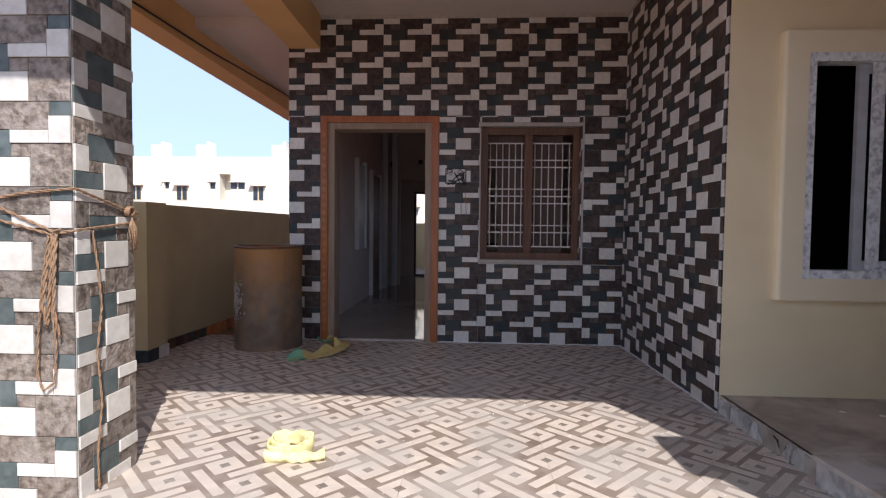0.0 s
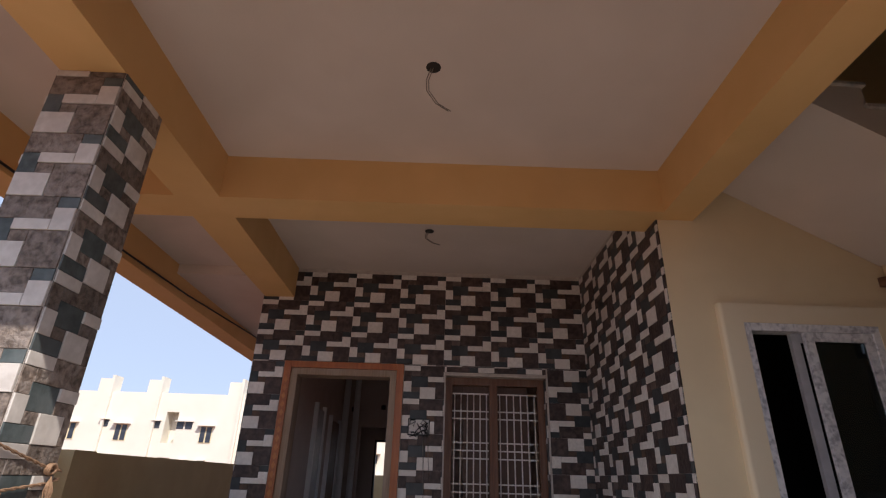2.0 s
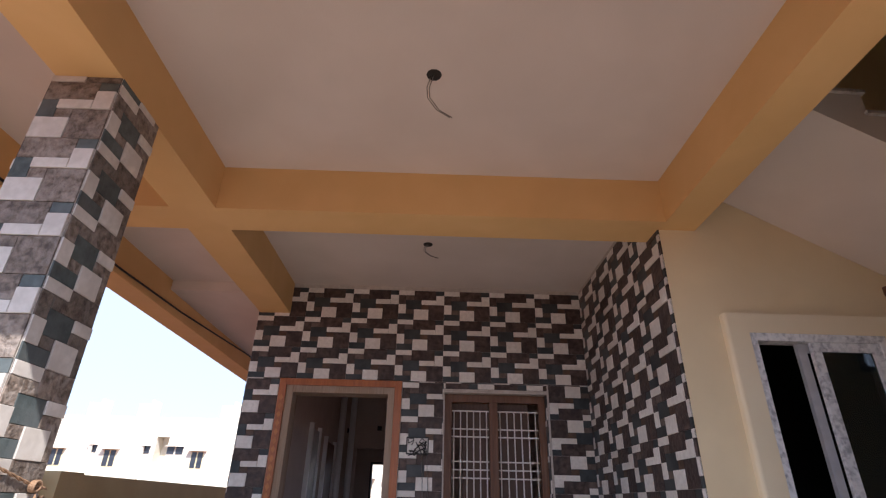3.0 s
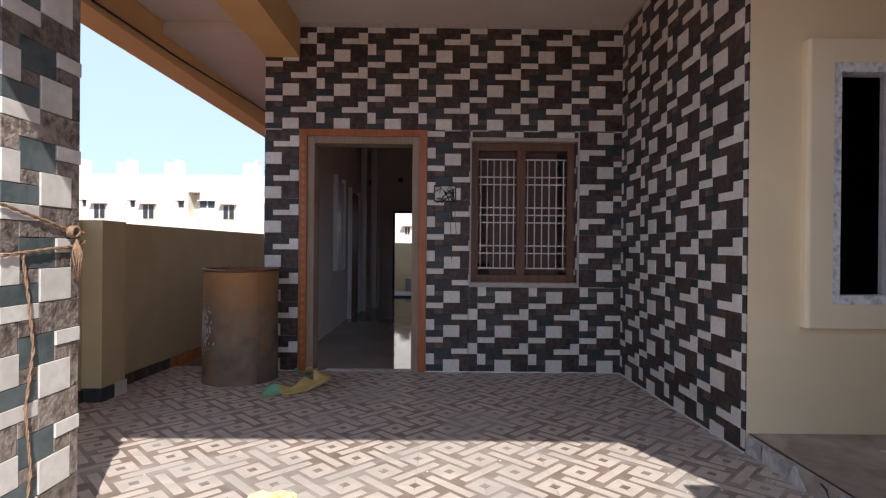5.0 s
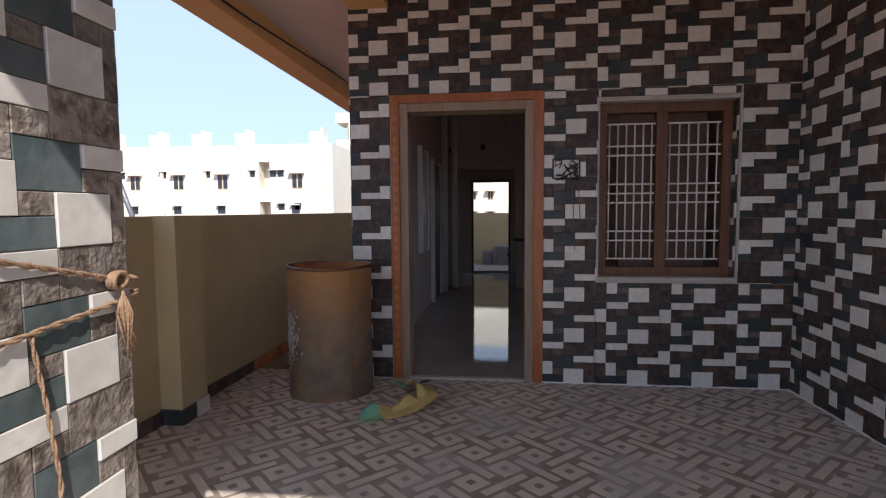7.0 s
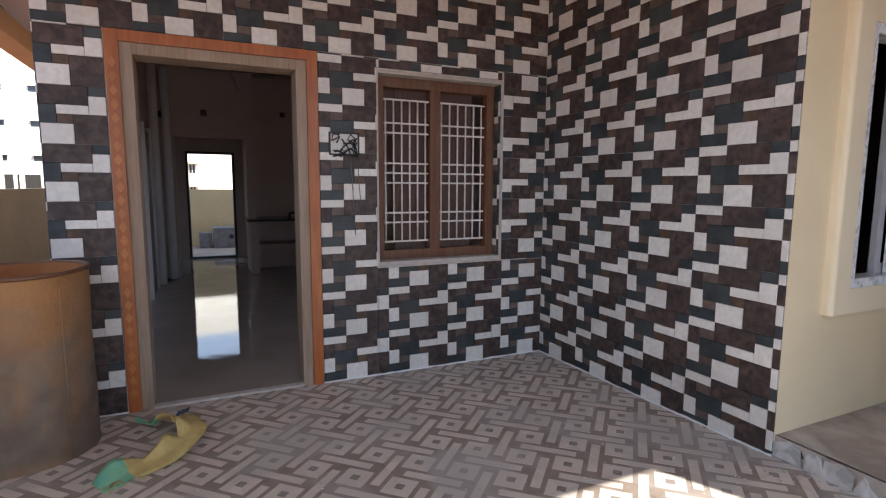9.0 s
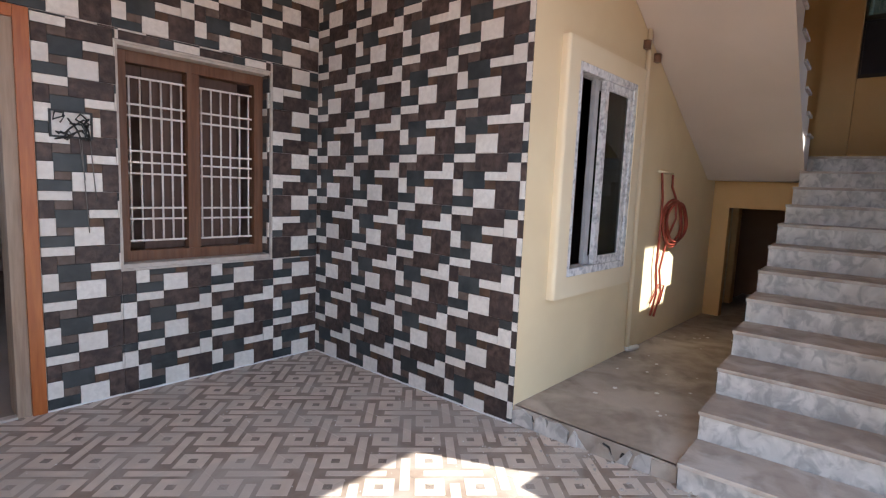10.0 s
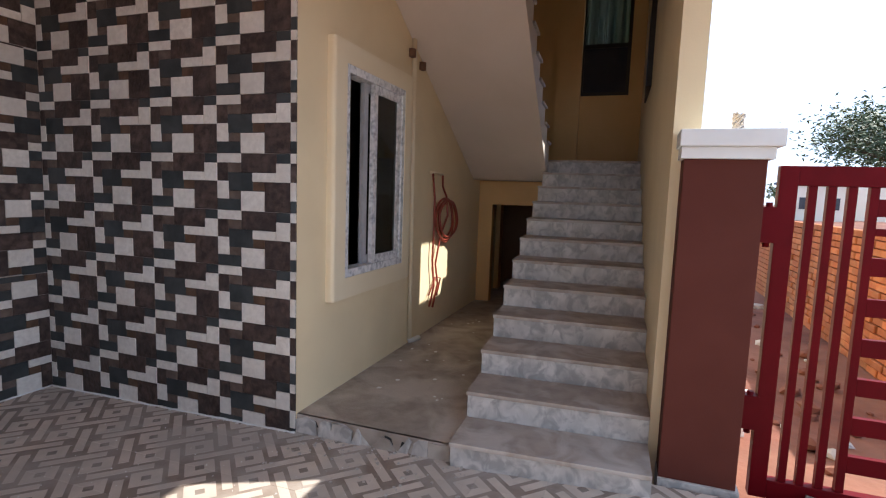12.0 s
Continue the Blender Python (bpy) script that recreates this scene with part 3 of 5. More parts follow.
# ---- door frame ----
door_frame = thing("door_frame", (-0.76, YB, 0), "polished orange teak door frame with a raw wood inner rebate", "door frame")
x0, x1, zt = DOOR
part("jamb", bevelled(boxes((x0, x0 + 0.068, YB - 0.022, YB + 0.08, 0.0, zt)), 0.004), "wood_orange", door_frame)
part("jamb", bevelled(boxes((x1 - 0.068, x1, YB - 0.022, YB + 0.08, 0.0, zt)), 0.004), "wood_orange", door_frame)
part("head", bevelled(boxes((x0 + 0.068, x1 - 0.068, YB - 0.022, YB + 0.08, zt - 0.062, zt)), 0.004), "wood_orange", door_frame)
part("inner_jamb", bevelled(boxes((x0 + 0.066, x0 + 0.132, YB + 0.0, YB + 0.20, 0.0, zt - 0.06)), 0.004), "wood_raw", door_frame, "raw unfinished wood")
part("inner_jamb", bevelled(boxes((x1 - 0.132, x1 - 0.066, YB + 0.0, YB + 0.20, 0.0, zt - 0.06)), 0.004), "wood_raw", door_frame, "raw unfinished wood")
part("inner_head", bevelled(boxes((x0 + 0.132, x1 - 0.132, YB + 0.0, YB + 0.20, zt - 0.125, zt - 0.06)), 0.004), "wood_raw", door_frame, "raw unfinished wood")
for k in range(26):
    z = 0.12 + 0.076 * k
    d = bmesh.new()
    xc = x0 + 0.034
    prism(d, [(xc - 0.020, z), (xc, z - 0.033), (xc + 0.020, z), (xc, z + 0.033)], "y", YB - 0.026, YB - 0.0225)
    part("carved_lozenge", d, "wood_light", door_frame)
structure("threshold", bevelled(boxes((x0 + 0.132, x1 - 0.132, YB - 0.012, YB + 0.04, -0.004, 0.014)), 0.003), "grout", "pale cement threshold of the front door", "threshold")

# ---- grilled wooden window ----
wx0, wx1, wz0, wz1 = WIN
win = tagged(new("window_1"), "brown wooden window with white iron grilles and half-closed shutters", "window", kind="structure")
win.location = (0.71, YB + 0.1, wz0)
FY = YB + 0.095
for b in ((wx0 + 0.006, wx0 + 0.075, wz0 + 0.03, wz1 - 0.02), (wx1 - 0.075, wx1 - 0.006, wz0 + 0.03, wz1 - 0.02), (0.655, 0.735, wz0 + 0.10, wz1 - 0.09)):
    part("frame_post", bevelled(boxes((b[0], b[1], FY, FY + 0.08, b[2], b[3])), 0.004), "wood_brown", win)
part("frame_head", bevelled(boxes((wx0 + 0.075, wx1 - 0.075, FY, FY + 0.08, wz1 - 0.09, wz1 - 0.02)), 0.004), "wood_brown", win)
part("frame_sill", bevelled(boxes((wx0 + 0.075, wx1 - 0.075, FY, FY + 0.08, wz0 + 0.03, wz0 + 0.10)), 0.004), "wood_brown", win)
part("cement_sill", bevelled(boxes((wx0 + 0.002, wx1 - 0.006, YB - 0.004, FY + 0.005, wz0 + 0.006, wz0 + 0.032)), 0.004), "grout", win, "rough cement sill")
for gx0, gx1 in ((wx0 + 0.078, 0.653), (0.737, wx1 - 0.078)):
    g = part("grille", boxes((gx0, gx1, FY + 0.031, FY + 0.037, 1.955, 1.967)), "white_metal", win, "white iron grille")
    for k in range(6):
        x = gx0 + (gx1 - gx0) * (k + 0.35) / 5.7
        bb = bmesh.new()
        tube(bb, [(x, FY + 0.04, 0.94), (x, FY + 0.04, 1.967)], 0.0062, 6)
        part("bar", bb, "white_metal", g)
    for z in (0.945, 1.085, 1.155, 1.372, 1.442, 1.512, 1.728, 1.797):
        part("flat_bar", boxes((gx0, gx1, FY + 0.031, FY + 0.037, z - 0.006, z + 0.006)), "white_metal", g)
for sx0, sx1, ang in ((0.41, 0.66, 0), (0.73, 1.04, 0)):
    sh = part("shutter", bevelled(boxes((sx0, sx1, YB + 0.185, YB + 0.215, wz0 + 0.05, wz1 - 0.05)), 0.004), "shutter", win, "dull brown shutter leaf")
    part("panel", bevelled(boxes((sx0 + 0.05, sx1 - 0.05, YB + 0.178, YB + 0.186, 1.0, 1.92)), 0.003), "shutter", sh)
part("shutter_top", boxes((wx0 + 0.02, 0.42, YB + 0.20, YB + 0.22, 1.72, wz1 - 0.05)), "shutter", win)
# white cement lines left round the opening
structure("window_trim", boxes((wx1 - 0.004, wx1 + 0.010, YB - 0.012, YB + 0.004, wz0, 2.192), (wx0 - 0.012, wx1 - 0.004, YB - 0.012, YB + 0.004, wz1 - 0.004, wz1 + 0.008),
    (wx0 - 0.012, wx1 - 0.02, YB - 0.012, YB + 0.004, wz0 - 0.008, wz0 + 0.005), (wx0 - 0.012, wx0 + 0.003, YB - 0.012, YB + 0.004, wz0 + 0.005, wz0 + 0.26)), "grout", "white cement lines round the window opening", "trim")

# ---- sliding window ----
a0, a1, b0, b1 = SWIN
trim_bm = boxes((1.885, a0 + 0.002, YC - 0.05, YC + 0.001, 0.725, 2.25), (a1 - 0.002, 3.0, YC - 0.05, YC + 0.001, 0.725, 2.25),
                (a0 + 0.002, a1 - 0.002, YC - 0.05, YC + 0.001, b1 - 0.002, 2.25), (a0 + 0.002, a1 - 0.002, YC - 0.05, YC + 0.001, 0.725, b0 + 0.002))
outer_edges = [e for e in trim_bm.edges if all(abs(v.co.y - YC + 0.05) < 1e-4 for v in e.verts) and (all(abs(v.co.x - 1.885) < 1e-4 for v in e.verts) or all(abs(v.co.x - 3.0) < 1e-4 for v in e.verts))]
bmesh.ops.bevel(trim_bm, geom=outer_edges, offset=0.022, segments=4, affect="EDGES", profile=0.5)
structure("window_surround", trim_bm, "trim", "raised cream plaster surround of the sliding window", "trim")
sw = tagged(new("window_2"), "white plastic sliding window half open, film still on", "window", kind="structure")
sw.location = (2.5, YC, b0)
F0, F1 = YC - 0.045, YC + 0.05
for b in ((a0, a0 + 0.045, b0, b1), (a1 - 0.045, a1, b0, b1), (a0 + 0.045, a1 - 0.045, b0, b0 + 0.05), (a0 + 0.045, a1 - 0.045, b1 - 0.05, b1)):
    part("outer_frame", bevelled(boxes((b[0], b[1], F0, F1, b[2], b[3])), 0.003), "upvc", sw, "printed protective film on white plastic")


def sash(p0, p1, y0, y1, mat_name, name):
    z0, z1, w = b0 + 0.05, b1 - 0.05, 0.055
    s = part(name, bevelled(boxes((p0, p0 + w, y0, y1, z0, z1)), 0.003), mat_name, sw)
    for q in ((p1 - w, p1, z0, z1), (p0 + w, p1 - w, z0, z0 + w), (p0 + w, p1 - w, z1 - w, z1)):
        part("sash_rail", bevelled(boxes((q[0], q[1], y0, y1, q[2], q[3])), 0.003), mat_name, s)
    g = part("pane", boxes((p0 + w, p1 - w, (y0 + y1) / 2 - 0.003, (y0 + y1) / 2 + 0.003, z0 + w, z1 - w)), "glass", s)
    return s


sash(2.395, a1 - 0.045, F0 + 0.012, F0 + 0.042, "upvc", "sash_front")
sash(2.33, a1 - 0.06, F0 + 0.05, F0 + 0.08, "upvc_grey", "sash_rear")
# near-black sheet in place of the room's depth; its shade is the colour
structure("room_dark", boxes((1.80, 4.2, YB - 0.06, YB - 0.01, 0.0, 3.1)), "dark", "near-black sheet standing for the unlit room behind the sliding window", "wall")

# ---- pipes, hose, sockets on the cream wall ----
pp = bmesh.new()
tube(pp, [(3.115, YC - 0.02, ZP + 0.03), (3.06, YC - 0.02, 2.56)], 0.018, 10)
conduit = thing("conduit_pipe", (3.115, YC - 0.02, ZP), "cream painted plastic conduit running up the wall", "pipe")
part("pipe", pp, "trim", conduit)
pe = bmesh.new()
tube(pe, [(3.115, YC - 0.02, ZP + 0.045), (3.12, YC - 0.022, ZP + 0.022), (3.155, YC - 0.03, ZP + 0.022), (3.245, YC - 0.05, ZP + 0.022)], 0.021, 10)
part("elbow", pe, "white_paint", conduit, "white plastic elbow")
for sx, sz in ((3.03, 2.44), (3.24, 2.39)):
    so = bmesh.new()
    tube(so, [(sx, YC - 0.012, sz - 0.03), (sx, YC - 0.012, sz + 0.03)], 0.032, 10)
    solid("wall_outlet", so, "wood_brown", (sx, YC - 0.012, sz), "small brown unfinished wall outlet", "outlet", "wall outlets")
hose = thing("hose", (3.7, YC - 0.03, 0.35), "coiled red water pipe hanging from a wall nail", "hose")
hc = bmesh.new()
rng = random.Random(3)
for k in range(4):
    cx, cz, rx, rz = 3.88 + rng.uniform(-0.03, 0.03), 1.15 + rng.uniform(-0.02, 0.02), 0.25 + rng.uniform(-0.05, 0.03), 0.18 + rng.uniform(-0.02, 0.03)
    tube(hc, [(cx + rx * math.cos(a), YC - 0.02 - 0.012 * k + 0.006 * math.sin(3 * a), cz + rz * math.sin(a)) for a in (2 * math.pi * j / 36 for j in range(36))], 0.0095, 7, closed=True)
part("coil", hc, "hose", hose)
hs = bmesh.new()
tube(hs, [(3.55, YC - 0.015, 1.56), (3.60, YC - 0.02, 1.35), (3.58, YC - 0.03, 1.10), (3.56, YC - 0.03, 0.80), (3.62, YC - 0.03, 0.55), (3.52, YC - 0.03, 0.38)], 0.0095, 7)
tube(hs, [(3.79, YC - 0.02, 1.55), (3.80, YC - 0.02, 1.45), (3.88, YC - 0.03, 1.36), (3.93, YC - 0.03, 1.18), (3.75, YC - 0.03, 1.0), (3.64, YC - 0.03, 0.75), (3.72, YC - 0.03, 0.55), (3.60, YC - 0.03, 0.36)], 0.0095, 7)
tube(hs, [(3.52, YC - 0.02, 0.48), (3.68, YC - 0.02, 0.62), (3.80, YC - 0.025, 0.60), (3.70, YC - 0.03, 0.45)], 0.008, 7)
part("loose_end", hs, "hose", hose)
nl = bmesh.new()
tube(nl, [(3.50, YC - 0.012, 1.565), (3.80, YC - 0.012, 1.56)], 0.012, 8)
part("bracket", nl, "trim", hose, "pale wall bracket")

# ---- wall switch box with loose wires ----
sb = thing("switch_box", (-0.015, YB, 1.55), "open black switch box with tangled loose wires", "switch box")
for b in ((-0.116, 0.087, 1.690, 1.700), (-0.116, 0.087, 1.550, 1.560), (-0.116, -0.106, 1.560, 1.690), (0.077, 0.087, 1.560, 1.690)):
    part("rim", boxes((b[0], b[1], YB - 0.022, YB - 0.002, b[2], b[3])), "black", sb)
part("back_plate", boxes((-0.106, 0.077, YB - 0.0125, YB - 0.008, 1.560, 1.690)), "t_white", sb)
rng = random.Random(11)
for k in range(9):
    wv = bmesh.new()
    x, z = rng.uniform(-0.08, 0.05), rng.uniform(1.58, 1.67)
    pts = [(x, YB - 0.014, z)]
    for j in range(5):
        x, z = min(0.07, max(-0.10, x + rng.uniform(-0.05, 0.06))), min(1.685, max(1.54, z + rng.uniform(-0.05, 0.05)))
        pts.append((x, YB - 0.02 - rng.uniform(0, 0.02), z))
    tube(wv, pts, 0.005, 5)
    part("wire", wv, "black", sb)
for x, zb in ((0.03, 1.32), (0.082, 1.20), (0.04, 1.02)):
    wv = bmesh.new()
    tube(wv, [(x - 0.01, YB - 0.018, 1.56), (x, YB - 0.016, (1.56 + zb) / 2), (x + 0.012, YB - 0.02, zb)], 0.0028, 5)
    part("wire", wv, "wire", sb)

# ---- ceiling outlets ----
for k, (x, y) in enumerate(((0.06, 2.02), (0.03, 4.0))):
    co_ = thing("ceiling_outlet", (x, y, ZC - 0.006), "open ceiling lamp outlet with dangling wires", "ceiling outlet", "ceiling outlets")
    # closed dark disc; its colour also carries the shade inside the box
    cb = bmesh.new()
    lathe(cb, [(0.0005, -0.004), (0.034, -0.005), (0.040, -0.003), (0.041, 0.003), (0.0005, 0.003)], (x, y, ZC - 0.001), 10)
    part("box", cb, "dark", co_)
    cw = bmesh.new()
    L = 0.30 if k == 0 else 0.14
    for s in (0.0, 0.012):
        tube(cw, [(x - 0.012 + s, y, ZC), (x - 0.035 + s, y, ZC - 0.3 * L), (x - 0.03 + s, y - 0.01, ZC - 0.55 * L), (x + 0.02 + s, y - 0.02, ZC - 0.85 * L), (x + 0.085 + s, y - 0.02, ZC - L)], 0.0026, 5)
    part("wire", cw, "wire", co_)

# ---- drum ----
DX, DY, DR, DH = -1.735, 4.67, 0.298, 0.94
drum = thing("drum", (DX, DY, 0), "rusty open steel drum with a rolled rim and pale stains", "drum")
db = bmesh.new()
prof = [(DR - 0.012, 0.0), (DR + 0.003, 0.002), (DR + 0.004, 0.014), (DR, 0.022)]
for z in (0.1, 0.2, 0.32, 0.45, 0.6, 0.75, 0.86):
    prof.append((DR + 0.0015 * math.sin(9 * z), z))
prof += [(DR, DH - 0.02)]
for r in lathe(db, prof, (DX, DY, 0), 72):
    for v in r:
        d = Vector((v.co.x - DX, v.co.y - DY, 0))
        n_ = noise.noise(Vector((v.co.x * 3.2, v.co.y * 3.2, v.co.z * 2.5)))
        v.co += d.normalized() * 0.007 * n_
part("shell", db, "rust", drum)
di = bmesh.new()
lathe(di, [(DR - 0.010, DH - 0.01), (DR - 0.012, 0.03), (0.001, 0.03)], (DX, DY, 0), 72)
part("inside", di, "rust_in", drum, "orange rusted inner face")
dr_ = bmesh.new()
tube(dr_, [(DX + DR * math.cos(a), DY + DR * math.sin(a), DH - 0.008 + 0.004 * math.sin(2 * a + 1)) for a in (2 * math.pi * j / 72 for j in range(72))], 0.0105, 8, closed=True)
part("rim", dr_, "wood_brown", drum, "dark rolled rim")
seam = bmesh.new()
tube(seam, [(DX + (DR + 0.002) * math.cos(-0.75), DY + (DR + 0.002) * math.sin(-0.75), z) for z in (0.02, 0.3, 0.6, 0.9)], 0.005, 6)
part("seam", seam, "rust", drum)
st = bmesh.new()
rng = random.Random(8)
cells = []
for k in range(260):
    a = -2.35 + rng.gauss(0, 0.13)
    z = 0.47 + rng.gauss(0, 0.09)
    s = rng.uniform(0.003, 0.011)
    c = [(a - s / DR, z), (a, z - 1.6 * s), (a + s / DR, z + 0.3 * s), (a + 0.3 * s, z + 1.7 * s)]
    st.faces.new([st.verts.new((DX + (DR + 0.0085) * math.cos(q), DY + (DR + 0.0085) * math.sin(q), w)) for q, w in c])
part("paint_splash", st, "concrete", drum, "pale dried splash")["kind"] = "stuff"


# ---- sack strip and yellow cloth ----
def ribbon(pts, width, thick, mats, green=(), seed=1, curl=0.0):
    """A crumpled band of cloth laid along points, with mats[1] at the places in green."""
    bm = bmesh.new()
    r = random.Random(seed)
    P = [Vector(p) for p in pts]
    fine = []
    for i in range(len(P) - 1):
        p0, p1, p2, p3 = P[max(0, i - 1)], P[i], P[i + 1], P[min(len(P) - 1, i + 2)]
        for s in range(6):
            t = s / 6
            fine.append(0.5 * ((2 * p1) + (p2 - p0) * t + (2 * p0 - 5 * p1 + 4 * p2 - p3) * t * t + (3 * p1 - p0 - 3 * p2 + p3) * t ** 3))
    fine.append(P[-1])
    rows, k = [], 9
    for i, p in enumerate(fine):
        d = (fine[min(i + 1, len(fine) - 1)] - fine[max(0, i - 1)])
        d.z = 0
        d.normalize()
        side = Vector((-d.y, d.x, 0))
        row = []
        for j in range(k):
            u = j / (k - 1) - 0.5
            lift = 0.018 * noise.noise(Vector((i * 0.35, j * 0.8, seed))) + curl * abs(math.sin(i * 0.4)) * (u + 0.5) ** 2
            row.append(p + side * (u * width * (0.85 + 0.25 * noise.noise(Vector((i * 0.3, seed, 0))))) + Vector((0, 0, max(0.0, lift + 0.006))))
        rows.append(row)
    top = [[bm.verts.new(q + Vector((0, 0, thick))) for q in row] for row in rows]
    bot = [[bm.verts.new(q) for q in row] for row in rows]
    n = len(rows)
    for i in range(n - 1):
        mi = 1 if any(a <= i / n <= b for a, b in green) else 0
        for j in range(k - 1):
            for layer in (top, bot):
                f = bm.faces.new((layer[i][j], layer[i + 1][j], layer[i + 1][j + 1], layer[i][j + 1]))
                f.smooth, f.material_index = True, mi
        for j in (0, k - 1):
            bm.faces.new((top[i][j], bot[i][j], bot[i + 1][j], top[i + 1][j])).material_index = mi
    for i in (0, n - 1):
        for j in range(k - 1):
            bm.faces.new((top[i][j], top[i][j + 1], bot[i][j + 1], bot[i][j])).material_index = 0
    return bm


sack = thing("sack_strip", (-1.1, 4.4, 0), "torn yellow woven sack strip with green ends", "sack")
part("band", ribbon([(-1.36, 4.13, 0.0), (-1.22, 4.21, 0.005), (-1.06, 4.32, 0.02), (-0.99, 4.46, 0.05), (-1.03, 4.60, 0.055), (-1.14, 4.68, 0.03), (-1.25, 4.73, 0.005)], 0.15, 0.004, None, ((0.0, 0.12), (0.80, 1.0)), 4, 0.07), ["sack", "sack_green"], sack)
rng = random.Random(21)
fr = bmesh.new()
for k in range(46):
    t = rng.random()
    x, y = -1.36 + 0.34 * t, 4.10 + 0.20 * t
    tube(fr, [(x, y, 0.02), (x + rng.uniform(-0.02, 0.05), y - rng.uniform(0.02, 0.07), rng.uniform(0.004, 0.03))], 0.0012, 4)
part("frayed_threads", fr, "sack", sack)
pr = bmesh.new()
for k, (dx, dy) in enumerate(((0, 0), (0.02, 0.016), (0.04, 0.03))):
    prism(pr, [(-1.07 + dx, 4.60 + dy), (-1.05 + dx, 4.60 + dy), (-1.04 + dx, 4.66 + dy), (-1.06 + dx, 4.66 + dy)], "z", 0.090, 0.094)
part("printed_mark", pr, "stripe", sack)
sack.location += Vector((0, -0.03, floor_z(4.4)))

cloth = thing("yellow_cloth", (-0.70, 2.29, 0), "bright yellow cloth rolled in a loose ring on the floor", "cloth")
def band(path, half_h, half_t, seed):
    """A crumpled band standing on edge along a path of points."""
    cb = bmesh.new()
    rings = []
    n = len(path)
    for i, p in enumerate(path):
        a, b = Vector(path[max(0, i - 1)]), Vector(path[min(n - 1, i + 1)])
        side = Vector((b.y - a.y, a.x - b.x, 0)).normalized()
        ring = []
        for s in range(14):
            w = 2 * math.pi * s / 14
            c = Vector(p) + side * (half_t * math.cos(w)) + Vector((0, 0, half_h * math.sin(w)))
            q = Vector((c.x * 30 + seed, c.y * 30, c.z * 45))
            c += side * (0.016 * noise.noise(q)) + Vector((0, 0, 0.016 * noise.noise(q * 0.8 + Vector((5, 0, 0)))))
            c.z = max(0.002, c.z)
            ring.append(cb.verts.new(c))
        rings.append(ring)
    for A, B in zip(rings, rings[1:]):
        for s in range(14):
            cb.faces.new((A[s], A[(s + 1) % 14], B[(s + 1) % 14], B[s])).smooth = True
    cb.faces.new(rings[0])
    cb.faces.new(rings[-1][::-1])
    bmesh.ops.recalc_face_normals(cb, faces=cb.faces[:])
    return cb


CX, CY = -0.703, 2.295
loop = []
for i in range(90):
    a = -0.5 * math.pi - 2 * math.pi * 1.9 * (1 - i / 89)
    r = 0.070 + 0.026 * i / 89 + 0.006 * math.sin(2.3 * a)
    loop.append((CX + 1.15 * r * math.cos(a), CY + r * math.sin(a), 0.038 - 0.006 * i / 89))
part("ring", band(loop, 0.038, 0.009, 0), "yellow", cloth)
tail = [(CX - 0.08 + 0.26 * i / 29, CY - 0.118 + 0.04 * (i / 29) ** 2, 0.026 - 0.004 * i / 29) for i in range(30)]
part("tail", band(tail, 0.026, 0.026, 9), "yellow", cloth)
cloth.location.z = floor_z(2.29)

# ---- rope on the pillar ----
rope = thing("rope", (-1.4, 1.82, 0.5), "frayed jute rope tied round the pillar with hanging loops", "rope")


def twisted(pts, r, name="strand"):
    bm = bmesh.new()
    P = [Vector(p) for p in pts]
    fine = []
    for i in range(len(P) - 1):
        n_ = max(2, int((P[i + 1] - P[i]).length / 0.012))
        fine += [P[i].lerp(P[i + 1], s / n_) for s in range(n_)]
    fine.append(P[-1])
    for ph in (0, math.pi):
        q = []
        for i, p in enumerate(fine):
            d = (fine[min(i + 1, len(fine) - 1)] - fine[max(0, i - 1)]).normalized()
            s = d.orthogonal().normalized()
            u = d.cross(s)
            q.append(p + 0.55 * r * (math.cos(i * 0.9 + ph) * s + math.sin(i * 0.9 + ph) * u))
        tube(bm, q, 0.62 * r, 5)
    return part(name, bm, "rope", rope)


e = 0.017
fx0, fx1, fy0, fy1 = PX0 - e, PX1 + e, PY0 - e, PY1 + e
twisted([(fx0, fy1, 1.22), (fx0, fy0, 1.205), (-1.52, fy0, 1.232), (fx1, fy0, 1.25), (fx1, 2.08, 1.175), (fx1, fy1, 1.17), (fx0, fy1, 1.22)], 0.0058, "turn")
twisted([(fx0, fy1, 1.17), (fx0, fy0, 1.20), (-1.40, fy0, 1.085), (fx1, fy0, 1.095), (fx1, 2.08, 1.125), (fx1, fy1, 1.14), (fx0, fy1, 1.17)], 0.0058, "turn")
twisted([(fx0, fy0, 1.145), (-1.42, fy0, 1.08), (-1.38, fy0 - 0.01, 1.10)], 0.0058, "turn")
knot = bmesh.new()
for k in range(4):
    tube(knot, [(fx1 + 0.008 + 0.010 * math.cos(a) * (0.5 + 0.2 * k), 2.07 + 0.024 * math.cos(a + k), 1.175 + 0.017 * math.sin(a + k)) for a in (2 * math.pi * j / 12 for j in range(12))], 0.0055, 6, closed=True)
part("knot", knot, "rope", rope)
tas = bmesh.new()
rng = random.Random(2)
for k in range(16):
    tube(tas, [(fx1 + 0.01, 2.08, 1.15), (fx1 + 0.015 + rng.uniform(-0.008, 0.012), 2.075 + rng.uniform(-0.012, 0.012), 1.10), (fx1 + 0.012 + rng.uniform(-0.01, 0.02), 2.085 + rng.uniform(-0.018, 0.018), 1.02 + rng.uniform(-0.02, 0.02))], 0.003, 5)
part("tassel", tas, "rope", rope)
